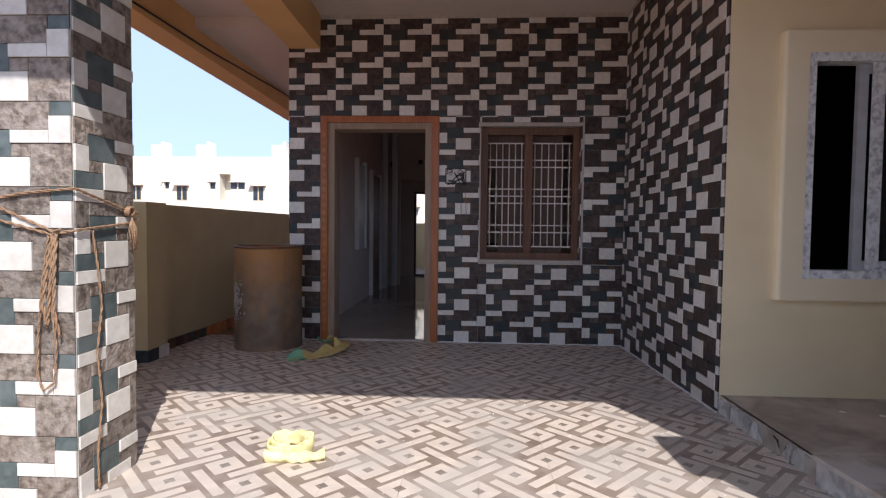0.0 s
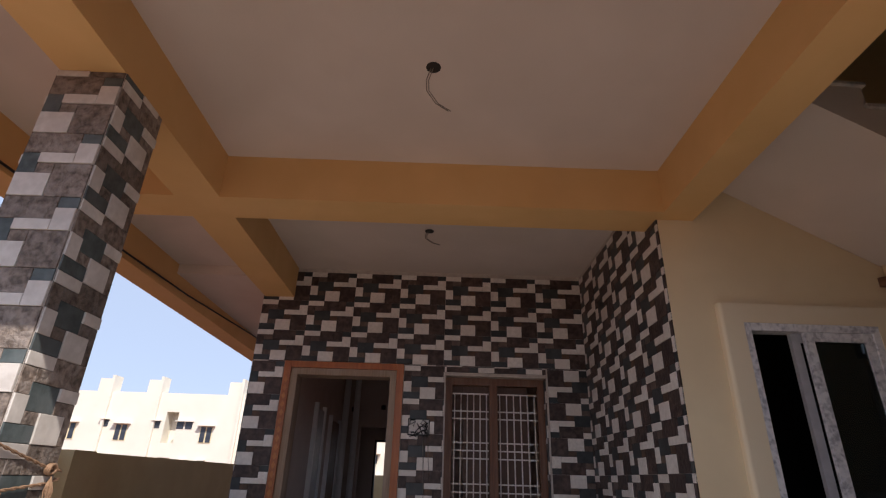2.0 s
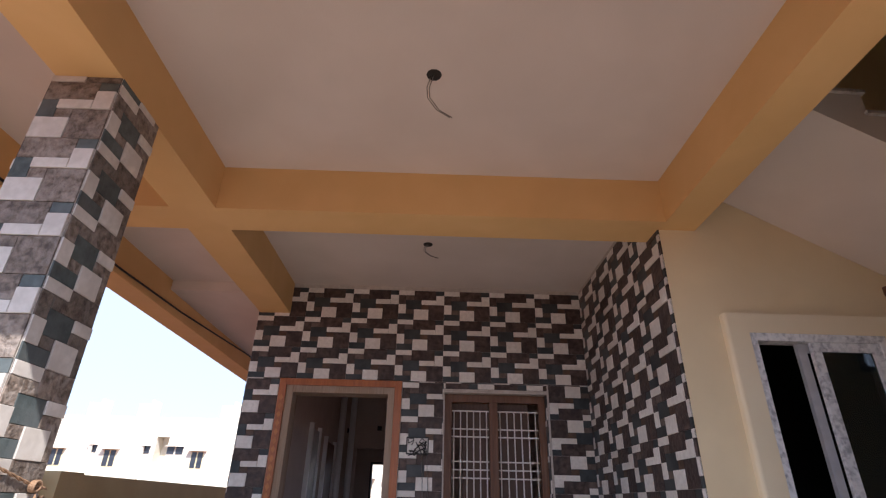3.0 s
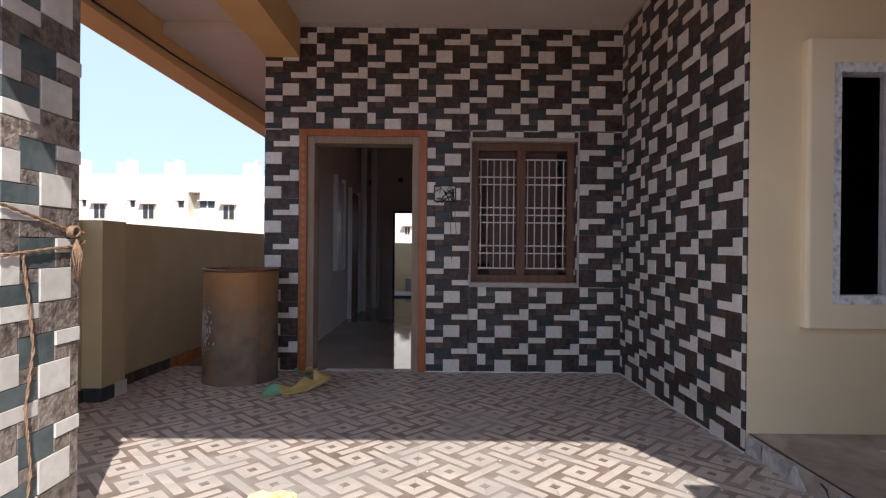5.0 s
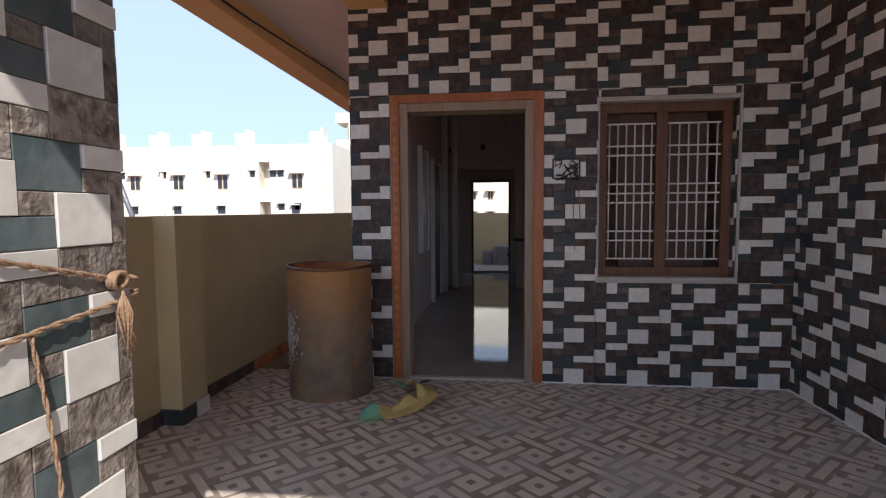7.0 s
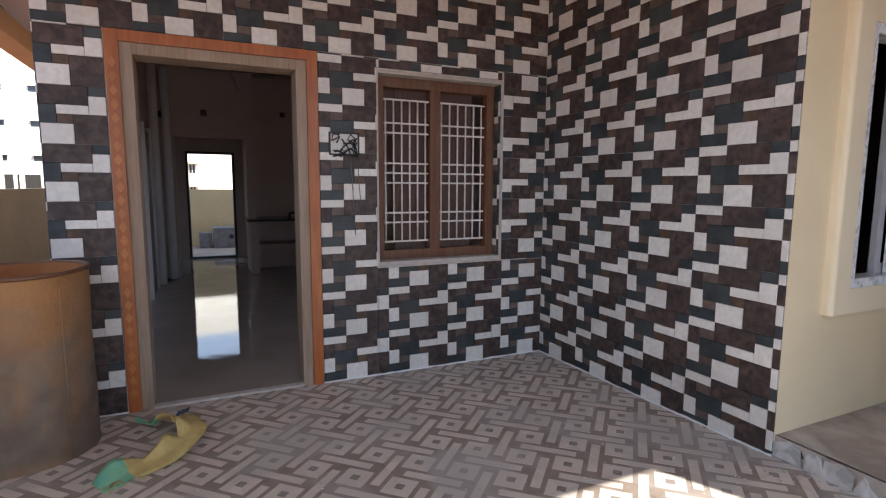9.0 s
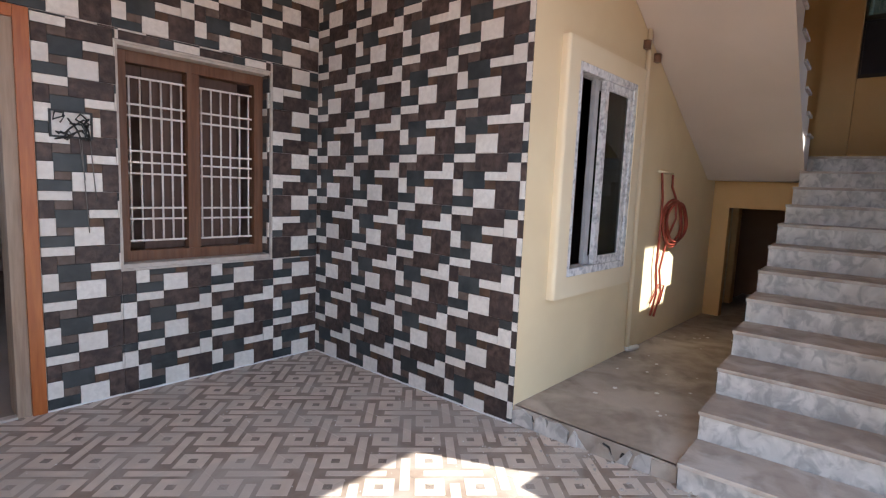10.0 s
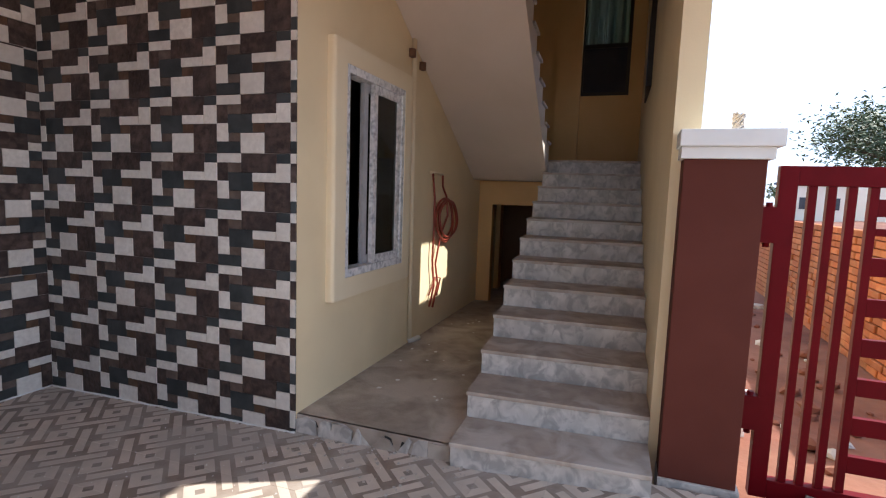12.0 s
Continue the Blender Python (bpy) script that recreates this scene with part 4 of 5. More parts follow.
twisted([(-1.43, fy0, 1.08), (-1.45, fy0 - 0.01, 0.9), (-1.47, fy0 - 0.01, 0.70), (-1.475, fy0 - 0.01, 0.56), (-1.45, fy0 - 0.015, 0.50), (-1.41, fy0 - 0.01, 0.53), (-1.40, fy0 - 0.01, 0.66), (-1.42, fy0 - 0.01, 0.85), (-1.40, fy0, 1.08)], 0.0045, "loop")
twisted([(-1.415, fy0, 1.08), (-1.425, fy0 - 0.02, 0.95), (-1.44, fy0 - 0.02, 0.82), (-1.43, fy0 - 0.015, 0.74), (-1.415, fy0 - 0.02, 0.86), (-1.405, fy0 - 0.01, 1.07)], 0.0062, "loop")
twisted([(-1.40, fy0, 1.09), (-1.395, fy0 - 0.02, 0.95), (-1.40, fy0 - 0.02, 0.80), (-1.385, fy0 - 0.01, 0.70)], 0.0062, "loop")
twisted([(fx1, 1.86, 1.10), (fx1 + 0.005, 1.88, 0.95), (fx1 + 0.004, 1.90, 0.80), (fx1 + 0.004, 1.87, 0.62), (fx1 + 0.006, 1.89, 0.42), (fx1, 1.87, 0.22), (fx1 + 0.004, 1.87, 0.08)], 0.0045, "loose_end")

# cable under the outer beam
cab = bmesh.new()
tube(cab, [(-2.59, 1.2, 2.87), (-2.59, 2.6, 2.885), (-2.59, 3.4, 2.90), (-2.585, 4.1, 2.90), (-2.585, 5.3, 2.93), (-2.59, 7.4, 3.05), (-2.59, 9.0, 3.1)], 0.009, 6)
solid("cable", cab, "black", (-2.59, 5.0, 2.9), "black cable sagging along the outer roof beam", "cable")

# scaffold poles beyond the boundary wall
for nm, a, b in (("pole", (-7.3, 9.9, ZG), (-7.55, 9.3, 3.2)), ("pole", (-6.6, 9.7, ZG), (-7.5, 9.5, 2.7))):
    pb = bmesh.new()
    tube(pb, [a, b], 0.045, 10)
    solid(nm, pb, "steel", a, "weathered grey steel scaffold pole standing aslant", "pole", "scaffold poles")

# skirting of cut tiles along the boundary wall
skirt = structure("baseboard", boxes((-2.558, -2.55, 0.6, 3.905, -0.006, 0.105), (-2.558, -2.55, 4.185, 6.0, -0.006, 0.085)), "grout", "skirting of cut mosaic tiles along the boundary wall", "baseboard")

# ---- landing window and shade cloth ----
lw = tagged(new("window_3"), "tall dark window of the stairwell with green shade cloth outside", "window", kind="structure")
lw.location = (XE, 1.79, LW[2])
for b in ((LW[0], LW[0] + 0.04, LW[2], LW[3]), (LW[1] - 0.04, LW[1], LW[2], LW[3]), (LW[0] + 0.04, LW[1] - 0.04, LW[2], LW[2] + 0.04), (LW[0] + 0.04, LW[1] - 0.04, 4.06, 4.1), (LW[0] + 0.04, LW[1] - 0.04, 3.18, 3.225)):
    part("frame", boxes((XE + 0.01, XE + 0.06, b[0], b[1], b[2], b[3])), "black", lw)
part("pane", boxes((XE + 0.032, XE + 0.038, LW[0] + 0.04, LW[1] - 0.04, 3.225, 4.06)), "clear_glass", lw)
part("pane", boxes((XE + 0.032, XE + 0.038, LW[0] + 0.04, LW[1] - 0.04, LW[2] + 0.04, 3.18)), "pane", lw, "dark tinted lower pane")
cl = bmesh.new()
cols = []
for j in range(60):
    yy = 1.3 + 0.9 * j / 59
    off = 0.05 * math.sin(j * 0.9) + 0.03 * math.sin(j * 0.37)
    cols.append((cl.verts.new((XE + 0.35 + off, yy, 2.40)), cl.verts.new((XE + 0.35 + 1.3 * off, yy + 0.02 * math.sin(j), 4.4))))
for p, q in zip(cols, cols[1:]):
    cl.faces.new((p[0], q[0], q[1], p[1])).smooth = True
shade = thing("shade_cloth", (XE + 0.35, 1.75, 2.40), "green plastic shade cloth hanging outside the window", "cloth")
part("sheet", cl, "curtain", shade)
hb_ = bmesh.new()
tube(hb_, [(XE + 0.14, 1.3, 4.4), (XE + 0.35, 1.3, 4.4), (XE + 0.35, 2.2, 4.4), (XE + 0.14, 2.2, 4.4)], 0.02, 6)
part("rod", hb_, "black", shade)
rw = tagged(new("window_4"), "dark steel frame of the open stairwell window", "window", kind="structure")
rw.location = (4.54, 1.22, 2.35)
for b in ((4.122, 4.16, 2.352, 3.098), (4.91, 4.948, 2.352, 3.098), (4.16, 4.91, 2.352, 2.39), (4.16, 4.91, 3.06, 3.098)):
    part("frame", boxes((b[0], b[1], 1.19, 1.33, b[2], b[3])), "black", rw)

# ---- inside the house ----
rear = tagged(new("door_1"), "open rear door with a dark wooden frame", "door", kind="structure")
rear.location = (-0.67, NORTH, 0)
for b in ((-1.145, -1.105, 0.0, 1.945), (-0.375, -0.335, 0.0, 1.945), (-1.105, -0.375, 1.905, 1.945), (-1.105, -0.375, 0.0, 0.04)):
    part("frame", boxes((b[0], b[1], NORTH - 0.03, NORTH + 0.10, b[2], b[3])), "black", rear)
counter = thing("kitchen_counter", (0.5, 10.2, 0), "grey plastered counter with a black granite top and open shelf", "counter")
part("worktop", bevelled(boxes((-0.30, 1.3, 9.85, 10.6, 0.80, 0.835)), 0.004), "granite", counter, "black granite top")
part("side_panel", boxes((-0.25, -0.13, 9.90, 10.6, 0.0, 0.80)), "plaster", counter)
part("shelf", boxes((-0.13, 1.3, 9.92, 10.6, 0.39, 0.44)), "plaster", counter)
part("back_panel", boxes((-0.13, 1.3, 10.5, 10.598, 0.0, 0.80)), "plaster", counter)
tap = bmesh.new()
tube(tap, [(0.36, 10.1, 0.835), (0.36, 10.1, 0.90), (0.40, 10.1, 0.92), (0.46, 10.08, 0.90)], 0.02, 8)
solid("tap", tap, "black", (0.36, 10.1, 0.835), "dark tap on the kitchen counter", "tap")
for y0, y1, m_, nm in ((7.35, 7.85, "upvc_grey", "window_frame"), (8.45, 9.2, "wood_brown", "inner_door")):
    z0, z1 = (0.8, 2.05) if nm == "window_frame" else (0.0, 2.0)
    o = thing(nm, (-1.5, (y0 + y1) / 2, z0), "pale inner window in the plastered wall" if nm == "window_frame" else "closed brown wooden inner door", "window" if nm == "window_frame" else "door")
    part("leaf", boxes((-1.51, -1.48, y0, y1, z0, z1)), m_, o)
    part("post", boxes((-1.51, -1.455, y0 - 0.06, y0, z0, z1 + 0.06)), "white_paint", o)
    part("post", boxes((-1.51, -1.455, y1, y1 + 0.06, z0, z1 + 0.06)), "white_paint", o)
for x, y in ((-1.43, 9.45), (-1.31, 9.9)):
    c_ = bmesh.new()
    tube(c_, [(x, y, 0), (x, y, 2.95)], 0.055, 14)
    solid("drain_pipe", c_, "white_paint", (x, y, 0), "thick white painted vertical pipe by the wall", "pipe", "inner pipes")
# solid strip, the shade of the recess given by near-black colour
structure("ceiling_slot", boxes((-0.98, 0.9, 9.72, 9.86, ZC - 0.19, ZC - 0.101)), "dark", "near-black strip painted as a shaded slot in the inner ceiling", "trim")
for x, y, l in ((-0.55, 8.6, 0.55), (0.28, 9.0, 0.45)):
    iw = bmesh.new()
    z = ZC - 0.1
    tube(iw, [(x, y, z), (x + 0.01, y, z - 0.5 * l), (x + 0.12, y, z - l)], 0.006, 5)
    solid("hanging_wire", iw, "wire", (x, y, z - l), "loose pale wires hanging from the inner ceiling", "wire", "hanging wires")
for x, z in ((-1.37, 2.34), (-0.824, 2.39), (0.36, 2.5)):
    ib = bmesh.new()
    box(ib, x - 0.04, x + 0.04, 9.985 if x < 0 else 10.58, 10.02 if x < 0 else 10.61, z - 0.04, z + 0.04)
    solid("junction_box", ib, "black", (x, 10.0 if x < 0 else 10.6, z), "small black junction box on the inner wall", "junction box", "junction boxes")
washer = thing("washing_machine", (-0.42, 14.2, -0.03), "grey box-shaped machine standing in the rear yard", "appliance")
part("body", bevelled(boxes((-0.72, -0.10, 13.9, 14.45, -0.03, 0.42)), 0.02), "steel", washer)
kn = bmesh.new()
tube(kn, [(-0.35, 13.9, 0.22), (-0.35, 13.88, 0.22)], 0.05, 12)
part("knob", kn, "black", washer)
part("side_box", bevelled(boxes((-1.0, -0.75, 14.0, 14.4, -0.03, 0.30)), 0.01), "steel", washer)


# ---- buildings ----
def far_window(parent, x, y, z, w, h, lintel=True):
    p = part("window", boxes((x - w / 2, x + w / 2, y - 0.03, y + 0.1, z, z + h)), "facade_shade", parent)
    for s in (-1, 1):
        part("pane", boxes((x + s * w / 4 - 0.19 * w, x + s * w / 4 + 0.19 * w, y - 0.05, y - 0.031, z + 0.06, z + h - 0.06)), "pane", p)
    if lintel:
        part("sunshade", boxes((x - w / 2 - 0.2, x + w / 2 + 0.2, y - 0.45, y - 0.0, z + h, z + h + 0.08)), "facade", p)


def far_vent(parent, x, y, z, w=0.55, h=0.55):
    p = part("vent", boxes((x - w / 2, x + w / 2, y - 0.04, y + 0.1, z, z + h)), "pane", parent)
    part("sunshade", boxes((x - w / 2 - 0.1, x + w / 2 + 0.1, y - 0.35, y, z + h, z + h + 0.06)), "facade", p)


BY, BT = 45.0, 7.2
row = thing("row_house", (-30, BY, ZG), "long two-storey white row house with roof parapets", "building")
part("wall", boxes((-56, -21.9, BY, BY + 9, ZG, BT), (-20.9, -15.2, BY, BY + 9, ZG, BT), (-21.9, -20.9, BY + 1.2, BY + 9, ZG, BT), (-21.9, -20.9, BY, BY + 1.2, 5.7, BT), (-21.9, -20.9, BY, BY + 1.2, 2.2, 3.3)), "facade", row)
for k, x in enumerate((-48.5, -44.3, -40.1, -35.7, -31.4, -27.3, -23.2, -16.4)):
    t_ = part("stair_head", boxes((x - 0.8, x + 0.3, BY + 0.02, BY + 1.0, BT, BT + 1.05)), "facade", row)
    part("fin", boxes((x + 0.3, x + 0.52, BY - 0.25, BY + 1.0, ZG, BT + 1.3)), "facade", t_)
for x in (-46.6, -42.4, -38.2, -33.7, -29.5, -25.3, -18.4):
    far_window(row, x, BY, 3.35, 1.0, 1.3)
    far_vent(row, x + (2.75 if x < -20 else -2.2), BY, 4.4)
    far_vent(row, x - 0.2, BY, 1.2, 0.7, 0.7)
    if x < -30:
        far_vent(row, x - 1.2, BY, 4.4, 0.4)
for x, z in ((-19.9, 4.4), (-19.9, 1.5), (-18.4, 1.5)):
    far_vent(row, x, BY, z)
tower = thing("apartment_block", (-14, 60, ZG), "tall white apartment block with side balconies", "building")
part("wall", boxes((-18.2, -9.5, 60, 70, ZG, 18.5)), "facade", tower)
part("shaft", boxes((-15.7, -15.35, 59.7, 60, ZG, 18.5)), "facade", tower)
for k in range(6):
    z = 2.4 + 3.05 * k
    bl = part("balcony", boxes((-19.9, -18.2, 60.5, 64, z, z + 1.15)), "facade", tower)
    # flat panel on the wall, coloured darker to read as a shaded recess
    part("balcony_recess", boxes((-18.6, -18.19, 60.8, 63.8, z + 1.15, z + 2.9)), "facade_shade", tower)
    far_vent(tower, -16.9, 60, z + 1.0, 0.8, 0.5)
    far_vent(tower, -14.2, 60, z + 1.0, 0.8, 0.5)
# no real openings: near-black boxes on the wall give their shade by colour
for x in (-17.0, -15.0):
    part("opening", boxes((x - 0.9, x + 0.8, 59.93, 60.2, 0.2, 2.2)), "dark", tower)
back_house = thing("rear_house", (-1, 42, ZG), "white three-storey house behind the yard wall", "building")
part("wall", boxes((-6.2, 6, 42, 50, ZG, 9.5)), "facade", back_house)
for x in (-4.2, -2.83, -1.5, 2.6, 4.0):
    for z in (0.55, 2.12, 3.9, 5.6):
        far_window(back_house, x, 42, z, 0.4, 0.7)

# far things seen past the gate
for k, (x, y, w, h) in enumerate(((62, -16.5, 5, 3.6), (70, -23.0, 6, 5.0), (75, -11, 4, 3.0))):
    fh = thing("far_house", (x, y, ZG), "small pale house in the distance", "building", "far houses")
    part("wall", boxes((x, x + 6, y - w / 2, y + w / 2, ZG, h)), "facade", fh)
    part("roof", boxes((x - 0.3, x + 6.3, y - w / 2 - 0.3, y + w / 2 + 0.3, h, h + 0.25)), "stripe", fh)
    for s in (-0.25, 0.25):
        part("window", boxes((x - 0.04, x + 0.1, y + s * w - 0.5, y + s * w + 0.5, 1.0, 2.2)), "pane", fh)


def tree(name, at, height, spread, seed, label, leaves=2600, leaf=0.22):
    r = random.Random(seed)
    t = thing(name, at, label, "tree", "far trees")
    base = Vector(at)
    fork = base + Vector((0.2, 0.1, height * 0.36))
    tb = bmesh.new()
    tube(tb, [base, base.lerp(fork, 0.5) + Vector((0.08, 0.1, 0)), fork], 0.05 * height * 0.6, 9, r_end=0.03 * height * 0.6)
    tips = []
    for k in range(11):
        a = 2 * math.pi * k / 11 + r.uniform(-0.3, 0.3)
        tip = base + Vector((spread * r.uniform(0.35, 0.95) * math.cos(a), spread * r.uniform(0.35, 0.95) * math.sin(a), height * r.uniform(0.55, 0.93)))
        mid = fork.lerp(tip, 0.5) + Vector((0, 0, 0.05 * height))
        tube(tb, [fork, mid, tip], 0.012 * height, 6, r_end=0.004 * height)
        tips += [tip, mid.lerp(tip, 0.6)]
    part("trunk", tb, "bark", t)
    verts, faces = [], []
    for k in range(leaves):
        c = r.choice(tips)
        s = 0.24 * spread
        p = c + Vector((r.gauss(0, s), r.gauss(0, s), r.gauss(0, 0.45 * s)))
        d = Vector((r.uniform(-1, 1), r.uniform(-1, 1), r.uniform(-0.5, 0.5))).normalized() * leaf * r.uniform(0.6, 1.4)
        e_ = d.orthogonal().normalized() * leaf * 0.45
        i = len(verts)
        verts += [p - d, p + e_, p + d, p - e_]
        faces.append((i, i + 1, i + 2, i + 3))
    me = bpy.data.meshes.new("crown")
    me.from_pydata([v - base for v in verts], [], faces)
    me.materials.append(M["leaf"])
    cr = new("crown", me)
    cr.parent = t
    return t


tree("tree", (42.5, -16.0, ZG), 9.2, 5.4, 1, "broad dark green tree beyond the gate", 9000, 0.17)
tree("tree", (80, -33, ZG), 8.0, 6.0, 2, "distant dark green tree", 2200, 0.4)
tree("tree", (78, -20, ZG), 5.0, 4.0, 3, "distant low green tree", 1500, 0.35)
tree("tree", (-5.5, 36, ZG), 7.5, 2.0, 4, "green tree beside the rear house", 1200, 0.25)

# broken white blocks between the gate pillar and the soil
for k, (x, y, w, h) in enumerate(((3.25, 0.66, 0.16, 0.24), (2.75, 0.80, 0.14, 0.10), (3.7, 0.52, 0.2, 0.12))):
    wb = bmesh.new()
    prism(wb, [(x - w, ZG - 0.02), (x + w, ZG - 0.02), (x + 0.8 * w, ZG + 0.7 * h), (x + 0.1 * w, ZG + h), (x - 0.9 * w, ZG + 0.85 * h)], "y", y - 0.6 * w, y + 0.6 * w)
    solid("block", bevelled(wb, 0.012), "white_paint", (x, y, ZG), "broken white plastered block lying on red soil", "block", "blocks by the gate")

# loose stones on the soil beyond the gate
rng = random.Random(33)
for k in range(70):
    x, y = rng.uniform(2.6, 9.0), rng.uniform(-0.6, 0.7)
    if y > 0.6 - 0.02 * x and x < 5.8:
        y -= 0.4
    sbm = bmesh.new()
    bmesh.ops.create_icosphere(sbm, subdivisions=1, radius=rng.uniform(0.02, 0.09))
    for v in sbm.verts:
        v.co *= rng.uniform(0.65, 1.25)
        v.co.z *= 0.6
    rz = min(v.co.z for v in sbm.verts)
    bmesh.ops.translate(sbm, verts=sbm.verts[:], vec=(x, y, ZG - rz - 0.008))
    solid("stone", sbm, "soil" if k % 3 else "concrete", (x, y, ZG), "rough stone lying on red soil", "stone", "stones by the gate")

# crumbs of plaster over the porch floor
rng = random.Random(77)
deb = bmesh.new()
for k in range(420):
    x, y = rng.uniform(-2.4, 1.55), rng.uniform(1.0, 4.95)
    if k % 2:
        x, y = min(1.57, rng.gauss(1.1, 0.5)), min(4.95, rng.gauss(3.6, 0.8))
    r_ = rng.choice((0.0015, 0.002, 0.003, 0.003, 0.005))
    q = [Vector((x + r_ * math.cos(a) * rng.uniform(0.6, 1.3), y + r_ * math.sin(a) * rng.uniform(0.6, 1.3), floor_z(y) + 0.0005)) for a in (0.0, 1.4, 2.9, 4.5)]
    lo = [deb.verts.new(v) for v in q]
    top = deb.verts.new((x, y, floor_z(y) + 0.0005 + r_))
    for i in range(4):
        deb.faces.new((lo[i], lo[(i + 1) % 4], top))
tagged(new("debris", mesh_of("debris", deb, "white_paint")), "white plaster crumbs scattered over the porch floor", "debris", kind="stuff")

# cement bead along the foot of the tiled walls
bead = bmesh.new()
rng = random.Random(6)
for a, c in (((DOOR[1], YB - 0.012), (XR - 0.012, YB - 0.012)), ((XL, YB - 0.012), (DOOR[0], YB - 0.012)), ((XR - 0.012, YB - 0.012), (XR - 0.012, YC))):
    a, c = Vector((*a, floor_z(a[1]) + 0.001)), Vector((*c, floor_z(c[1]) + 0.001))
    n_ = int((c - a).length / 0.03)
    tube(bead, [a.lerp(c, i / n_) + Vector((rng.uniform(-0.002, 0.002), rng.uniform(-0.002, 0.002), rng.uniform(-0.002, 0.003))) for i in range(n_ + 1)], 0.007, 6)
structure("floor_joint", bead, "white_paint", "white cement line where walls meet the porch floor", "trim")

# ---- pieces: bricks, floor tiles, wall tiles ----
brick_wall = structure("brick_wall", boxes((3.4, 13.0, -1.09, -0.90, ZG, 1.10)), "soil", "unplastered orange brick wall along the road", "wall")
bk = bmesh.new()
box(bk, -0.108, 0.108, -0.06, 0.06, 0.0, 0.068)
brick_me = mesh_of("brick", bevelled(bk, 0.006, 1), "brick")
rng = random.Random(4)
rest = bmesh.new()
for j in range(17):
    for i in range(42):
        x = 3.5 + 0.226 * i + (0.113 if j % 2 else 0)
        z = ZG + 0.002 + 0.078 * j
        if 4.7 < x < 8.6:
            b = new("brick", brick_me)
            b.matrix_world = pose(x, -0.89 + rng.uniform(-0.012, 0.012), z, 0, 0, rng.uniform(-1.5, 1.5))
            b.parent = brick_wall
        else:
            box(rest, x - 0.108, x + 0.108, -0.95, -0.83, z, z + 0.068)
part("bricks_far", rest, "brick", brick_wall)["kind"] = "stuff"


def clip_poly(poly, s):
    """The part of a polygon inside the square from 0 to s."""
    for ax, lim, sign in ((0, 0.0, 1), (0, s, -1), (1, 0.0, 1), (1, s, -1)):
        out = []
        for k in range(len(poly)):
            a, b = poly[k - 1], poly[k]
            da, db_ = sign * (a[ax] - lim), sign * (b[ax] - lim)
            if (da >= 0) != (db_ >= 0):
                t = da / (da - db_)
                out.append((a[0] + (b[0] - a[0]) * t, a[1] + (b[1] - a[1]) * t))
            if db_ >= 0:
                out.append(b)
        poly = out
        if len(poly) < 3:
            return []
    return poly


FT = 0.317
fb = bmesh.new()
g_ = 0.0006
box(fb, g_, FT - g_, g_, FT - g_, -0.0075, -0.0012, 1)


def rhomb(cx, cy, half_a, half_b, ang):
    c, s_ = math.cos(ang), math.sin(ang)
    return [(cx + p * c - q * s_, cy + p * s_ + q * c) for p, q in ((-half_a, -half_b), (half_a, -half_b), (half_a, half_b), (-half_a, half_b))]


Q = math.pi / 4
H_ = FT / 2
pieces = []
for cx, cy in ((H_, H_), (0, 0), (FT, 0), (0, FT), (FT, FT)):
    pieces += [(rhomb(cx, cy, 0.066, 0.066, Q), 0, 0.0), (rhomb(cx, cy, 0.020, 0.020, Q), 2, 0.0006)]
for cx, cy, a in ((H_, 0, -Q), (H_, FT, -Q), (0, H_, Q), (FT, H_, Q)):
    pieces.append((rhomb(cx, cy, 0.138, 0.022, a), 0, 0.0))
for poly, mi, lift in pieces:
    q = clip_poly([(x - g_, y - g_) for x, y in poly], FT - 2 * g_)
    if len(q) >= 3:
        prism(fb, [(x + g_, y + g_) for x, y in q], "z", -0.003, lift, mi)
floor_me = mesh_of("floor_tile", fb, ["f_light", "f_brown", "f_dark"])
OX, OY = 0.167, 2.288
for i in range(-9, 5):
    for j in range(-6, 9):
        x, y = OX + FT * i, OY + FT * j
        if x + FT < -2.6 or x > 1.60 or y > YB - 0.02 or y < 0.5:
            continue
        b = new("tile", floor_me)
        b.matrix_world = pose(x, y, floor_z(y), -math.degrees(math.atan(0.023)))
        b.parent = porch_base

# mosaic wall tiles: u, v of each stone in a tile (v from the top), its colour and how far it stands out
STONES = [(0, .34, 0, .165, 0, 5), (.34, .82, 0, .33, 2, 4), (.82, 1, 0, .165, 1, 3), (0, .155, .165, .48, 2, 3), (.155, .34, .165, .33, 3, 4.5), (.155, .5, .33, .65, 1, 3),
          (.5, .82, .33, .49, 0, 9), (.82, 1, .165, .49, 0, 9), (.5, .66, .49, .65, 4, 3.5), (0, .165, .48, .80, 0, 5), (0, .34, .80, 1, 1, 3.5), (.165, .34, .65, .80, 3, 3),
          (.34, .66, .65, 1, 0, 7.5), (.66, 1, .49, 1, 2, 4)]
TILE_MATS = ["t_white", "t_slate", "t_brown", "t_taupe", "t_rust", "tile_gap"]
LIT_MATS = ["lit_white", "lit_slate", "d_brown", "d_brown", "d_brown", "tile_gap"]
tile_cache = {}


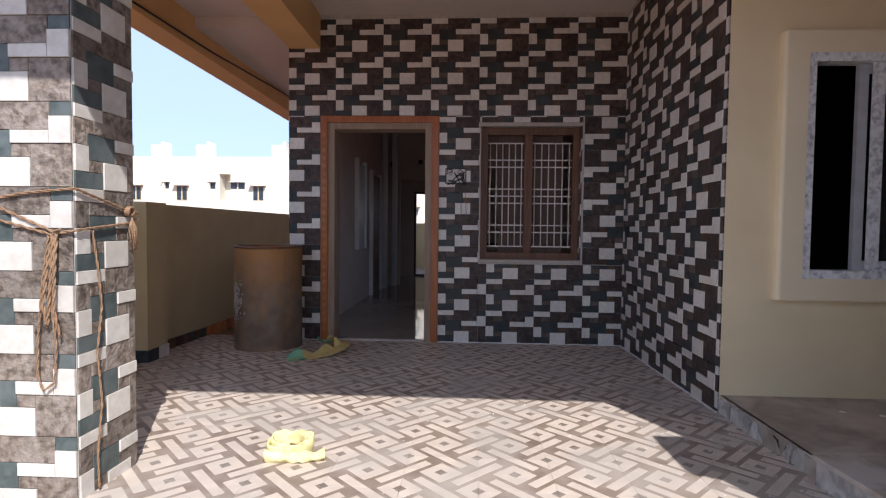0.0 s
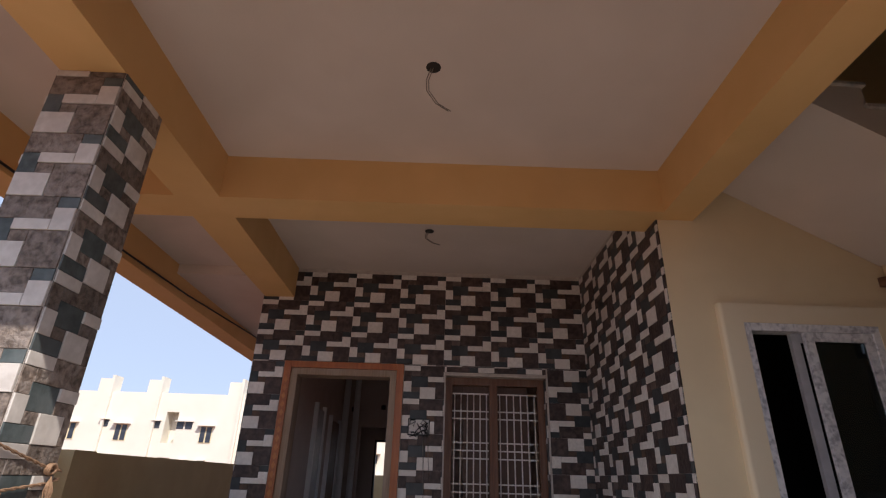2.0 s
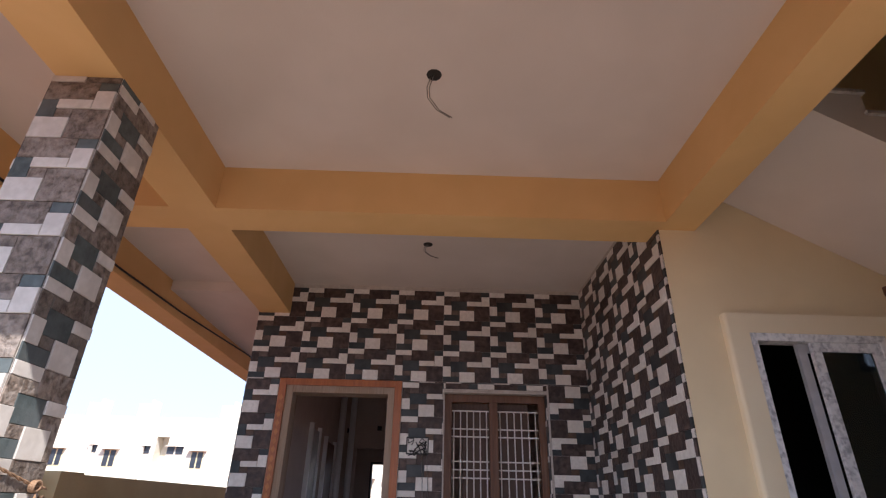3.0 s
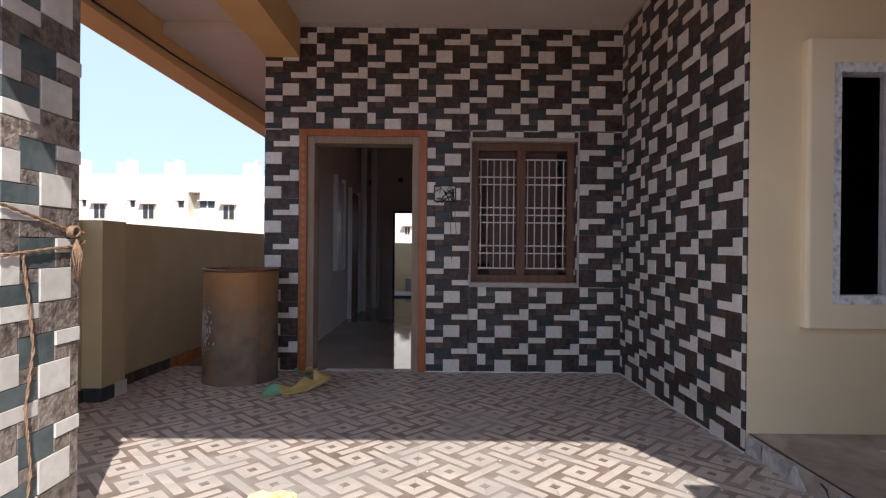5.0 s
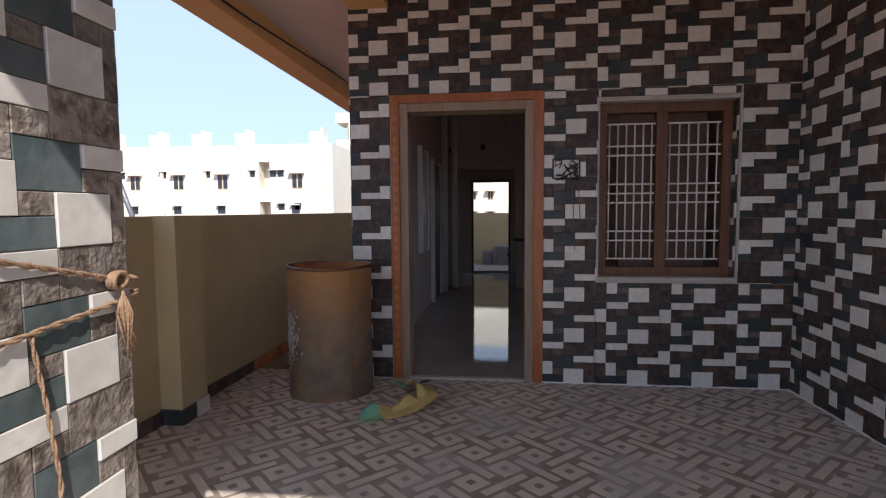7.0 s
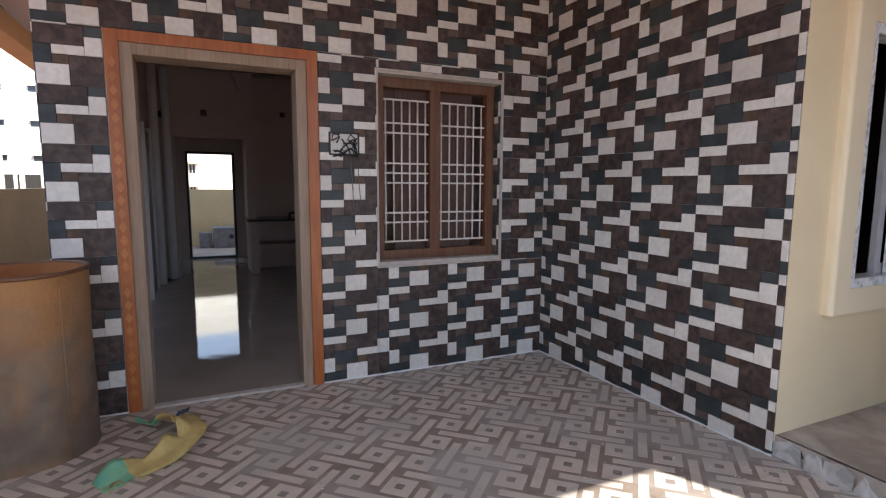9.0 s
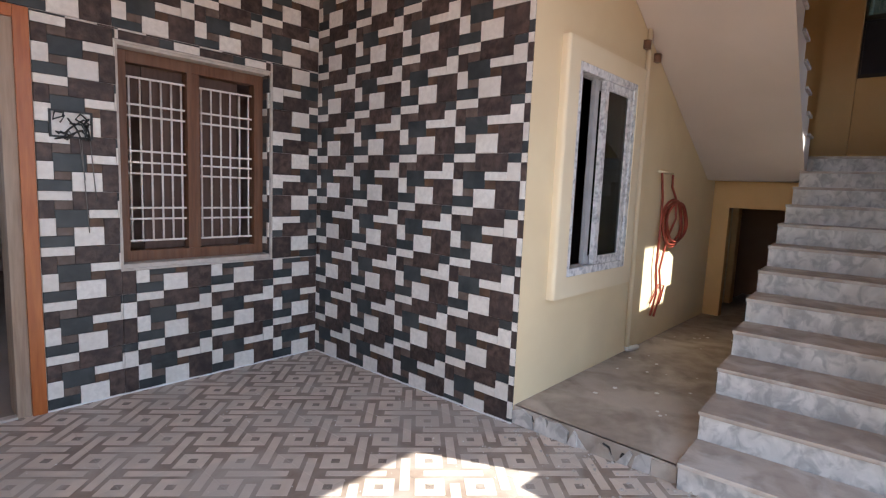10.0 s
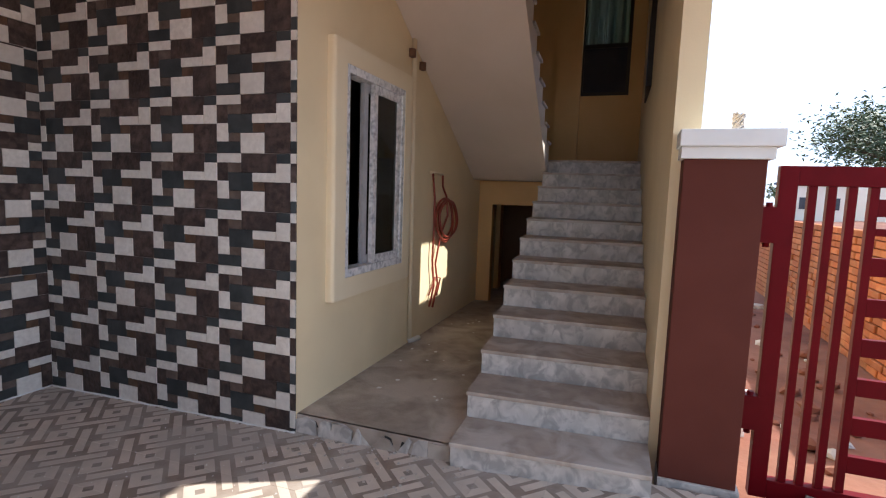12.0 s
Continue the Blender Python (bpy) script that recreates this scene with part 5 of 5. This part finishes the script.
def wall_tile(w, h, u0, u1, v0, v1, turned, dusty=False):
    """The mesh of a tile, or of the cut piece of it from u0 to u1 and v0 to v1, lying in x and z and facing -y; dusty
    picks the sunlit-toned colours.
    """
    key = tuple(round(k, 3) for k in (w, h, u0, u1, v0, v1)) + (turned, dusty)
    if key not in tile_cache:
        bm = bmesh.new()
        g = 0.0011
        if (u1 - u0) * w > 0.02 and (v1 - v0) * h > 0.02:
            box(bm, u0 * w + g, u1 * w - g, -0.0028, 0.0045, h - v1 * h + g, h - v0 * h - g, 5)
        for a, b, c, d, mi, out in STONES:
            if turned:
                a, b, c, d = 1 - b, 1 - a, 1 - d, 1 - c
            a, b, c, d = max(a, u0), min(b, u1), max(c, v0), min(d, v1)
            if b - a < 0.012 or d - c < 0.012:
                continue
            x0_, x1_ = a * w + (g if a == u0 else 0.0009), b * w - (g if b == u1 else 0.0009)
            z1_, z0_ = h - c * h - (g if c == v0 else 0.0009), h - d * h + (g if d == v1 else 0.0012)
            f, k = 0.001 * out + 0.003, 0.0015
            lo = [bm.verts.new((x, 0.004, z)) for x, z in ((x0_, z0_), (x1_, z0_), (x1_, z1_), (x0_, z1_))]
            hi = [bm.verts.new((x, -f + k, z)) for x, z in ((x0_, z0_), (x1_, z0_), (x1_, z1_), (x0_, z1_))]
            top = [bm.verts.new((x, -f, z)) for x, z in ((x0_ + k, z0_ + k), (x1_ - k, z0_ + k), (x1_ - k, z1_ - k), (x0_ + k, z1_ - k))]
            bm.faces.new(top).material_index = mi
            for A, B in ((lo, hi), (hi, top)):
                for s in range(4):
                    bm.faces.new((A[s], A[(s + 1) % 4], B[(s + 1) % 4], B[s])).material_index = mi
        if not bm.faces:
            bm.free()
            tile_cache[key] = None
        else:
            tile_cache[key] = mesh_of("tile", bm, LIT_MATS if dusty else TILE_MATS)
    return tile_cache[key]


def clad(parent, m, length, z0, z1, w, h, u_at_0, zbase=0.005, turned=False, dusty=False):
    """Tiles a strip of wall: m is the pose of its lower left corner line (x along the wall, facing -y); u_at_0 is where in a tile the strip begins."""
    s = -u_at_0 * w
    while s < length - 0.008:
        k = math.floor((z0 - zbase) / h + 1e-6)
        while zbase + k * h < z1 - 0.008:
            zb = zbase + k * h
            u0, u1 = max(0.0, -s / w), min(1.0, (length - s) / w)
            v0, v1 = max(0.0, (zb + h - z1) / h), min(1.0, (zb + h - z0) / h)
            me = wall_tile(w, h, round(u0, 3), round(u1, 3), round(v0, 3), round(v1, 3), turned, dusty)
            if me:
                b = new("tile", me)
                b.matrix_world = m @ pose(s, 0, zb)
                b.parent = parent
            k += 1
        s += w


TH = 0.3125
ZTOP = 2.1925
WB = 0.465
clad(wall_north, pose(XL, YB, 0), 3.26, ZTOP + 0.012, ZC - 0.035, WB, TH, ((XL + 0.263) / WB) % 1)
clad(wall_north, pose(XL, YB, 0), 0.315, 0.0, ZTOP + 0.01, WB, TH, 1 - 0.315 / WB)
clad(wall_north, pose(DOOR[1] + 0.004, YB, 0), WIN[0] - DOOR[1] - 0.012, 0.0, ZTOP + 0.01, WB, TH, 0.0)
clad(wall_north, pose(WIN[0] - 0.008, YB, 0), XR - WIN[0] + 0.008, 0.0, WIN[2] - 0.01, WB, TH, ((WIN[0] - 0.008 - 0.292) / WB) % 1)
clad(wall_north, pose(WIN[1] + 0.012, YB, 0), XR - WIN[1] - 0.012, WIN[2] - 0.008, ZTOP + 0.01, WB, TH, 0.0, turned=True)
clad(wall_north, pose(WIN[0] - 0.008, YB, 0), WIN[1] - WIN[0] + 0.006, WIN[3] + 0.01, ZTOP + 0.01, WB, TH, 0.3)
clad(wall_north, pose(WIN[1] - 0.005, YB + 0.095, 0, 0, 0, -90), 0.09, WIN[2] + 0.035, WIN[3], WB, TH, 0.2)
WE = 0.485
clad(wall_east, pose(XR, YB - 0.012, 0, 0, 0, -90), YB - 0.012 - YC, 0.0, ZC - 0.035, WE, TH, ((4.53 - YB + 0.012) / WE) % 1)
WP = 0.485
# the two faces towards the sun take the copies toned for sunlight
clad(pillar, pose(PX0, PY0, 0), PX1 - PX0, 0.0, ZB, 0.465, TH, 0.335, 0.005, dusty=True)
clad(pillar, pose(PX1, PY0, 0, 0, 0, 90), PY1 - PY0, 0.0, ZB, 0.44, TH, 0.0, 0.005, dusty=True)
clad(pillar, pose(PX1, PY1, 0, 0, 0, 180), PX1 - PX0, 0.0, ZB, WP, TH, 0.345, 0.0)
clad(pillar, pose(PX0, PY1, 0, 0, 0, -90), PY1 - PY0, 0.0, ZB, WP, TH, 0.0, 0.0)

# cut tiles of the skirting
for k, y in enumerate(np.arange(0.62, 3.86, 0.145)):
    sk = bmesh.new()
    box(sk, -2.55, -2.54, y, y + 0.135, -0.004, floor_z(y) + 0.085)
    part("tile", sk, ("t_slate", "t_brown", "t_white", "t_taupe", "t_brown")[(k * 3 + k // 4) % 5], skirt)
for k, y in enumerate(np.arange(4.19, 5.95, 0.11)):
    sk = bmesh.new()
    box(sk, -2.55, -2.54, y, y + 0.104, -0.03, max(0, floor_z(y)) + 0.086)
    part("tile", sk, ("t_brown", "t_slate", "t_brown", "t_white", "t_rust")[(k * 2 + k // 3) % 5] if y < 5.0 else "brick", skirt)
for k, (x, y0, x1_, y1_) in enumerate(((-2.56, 3.898, -2.42, 3.91), (-2.42, 3.898, -2.41, 4.04), (-2.42, 4.045, -2.41, 4.19))):
    sk = bmesh.new()
    box(sk, x, x1_, y0, y1_, -0.004, 0.12)
    part("tile", sk, ("t_slate", "t_slate", "t_white")[k], skirt)
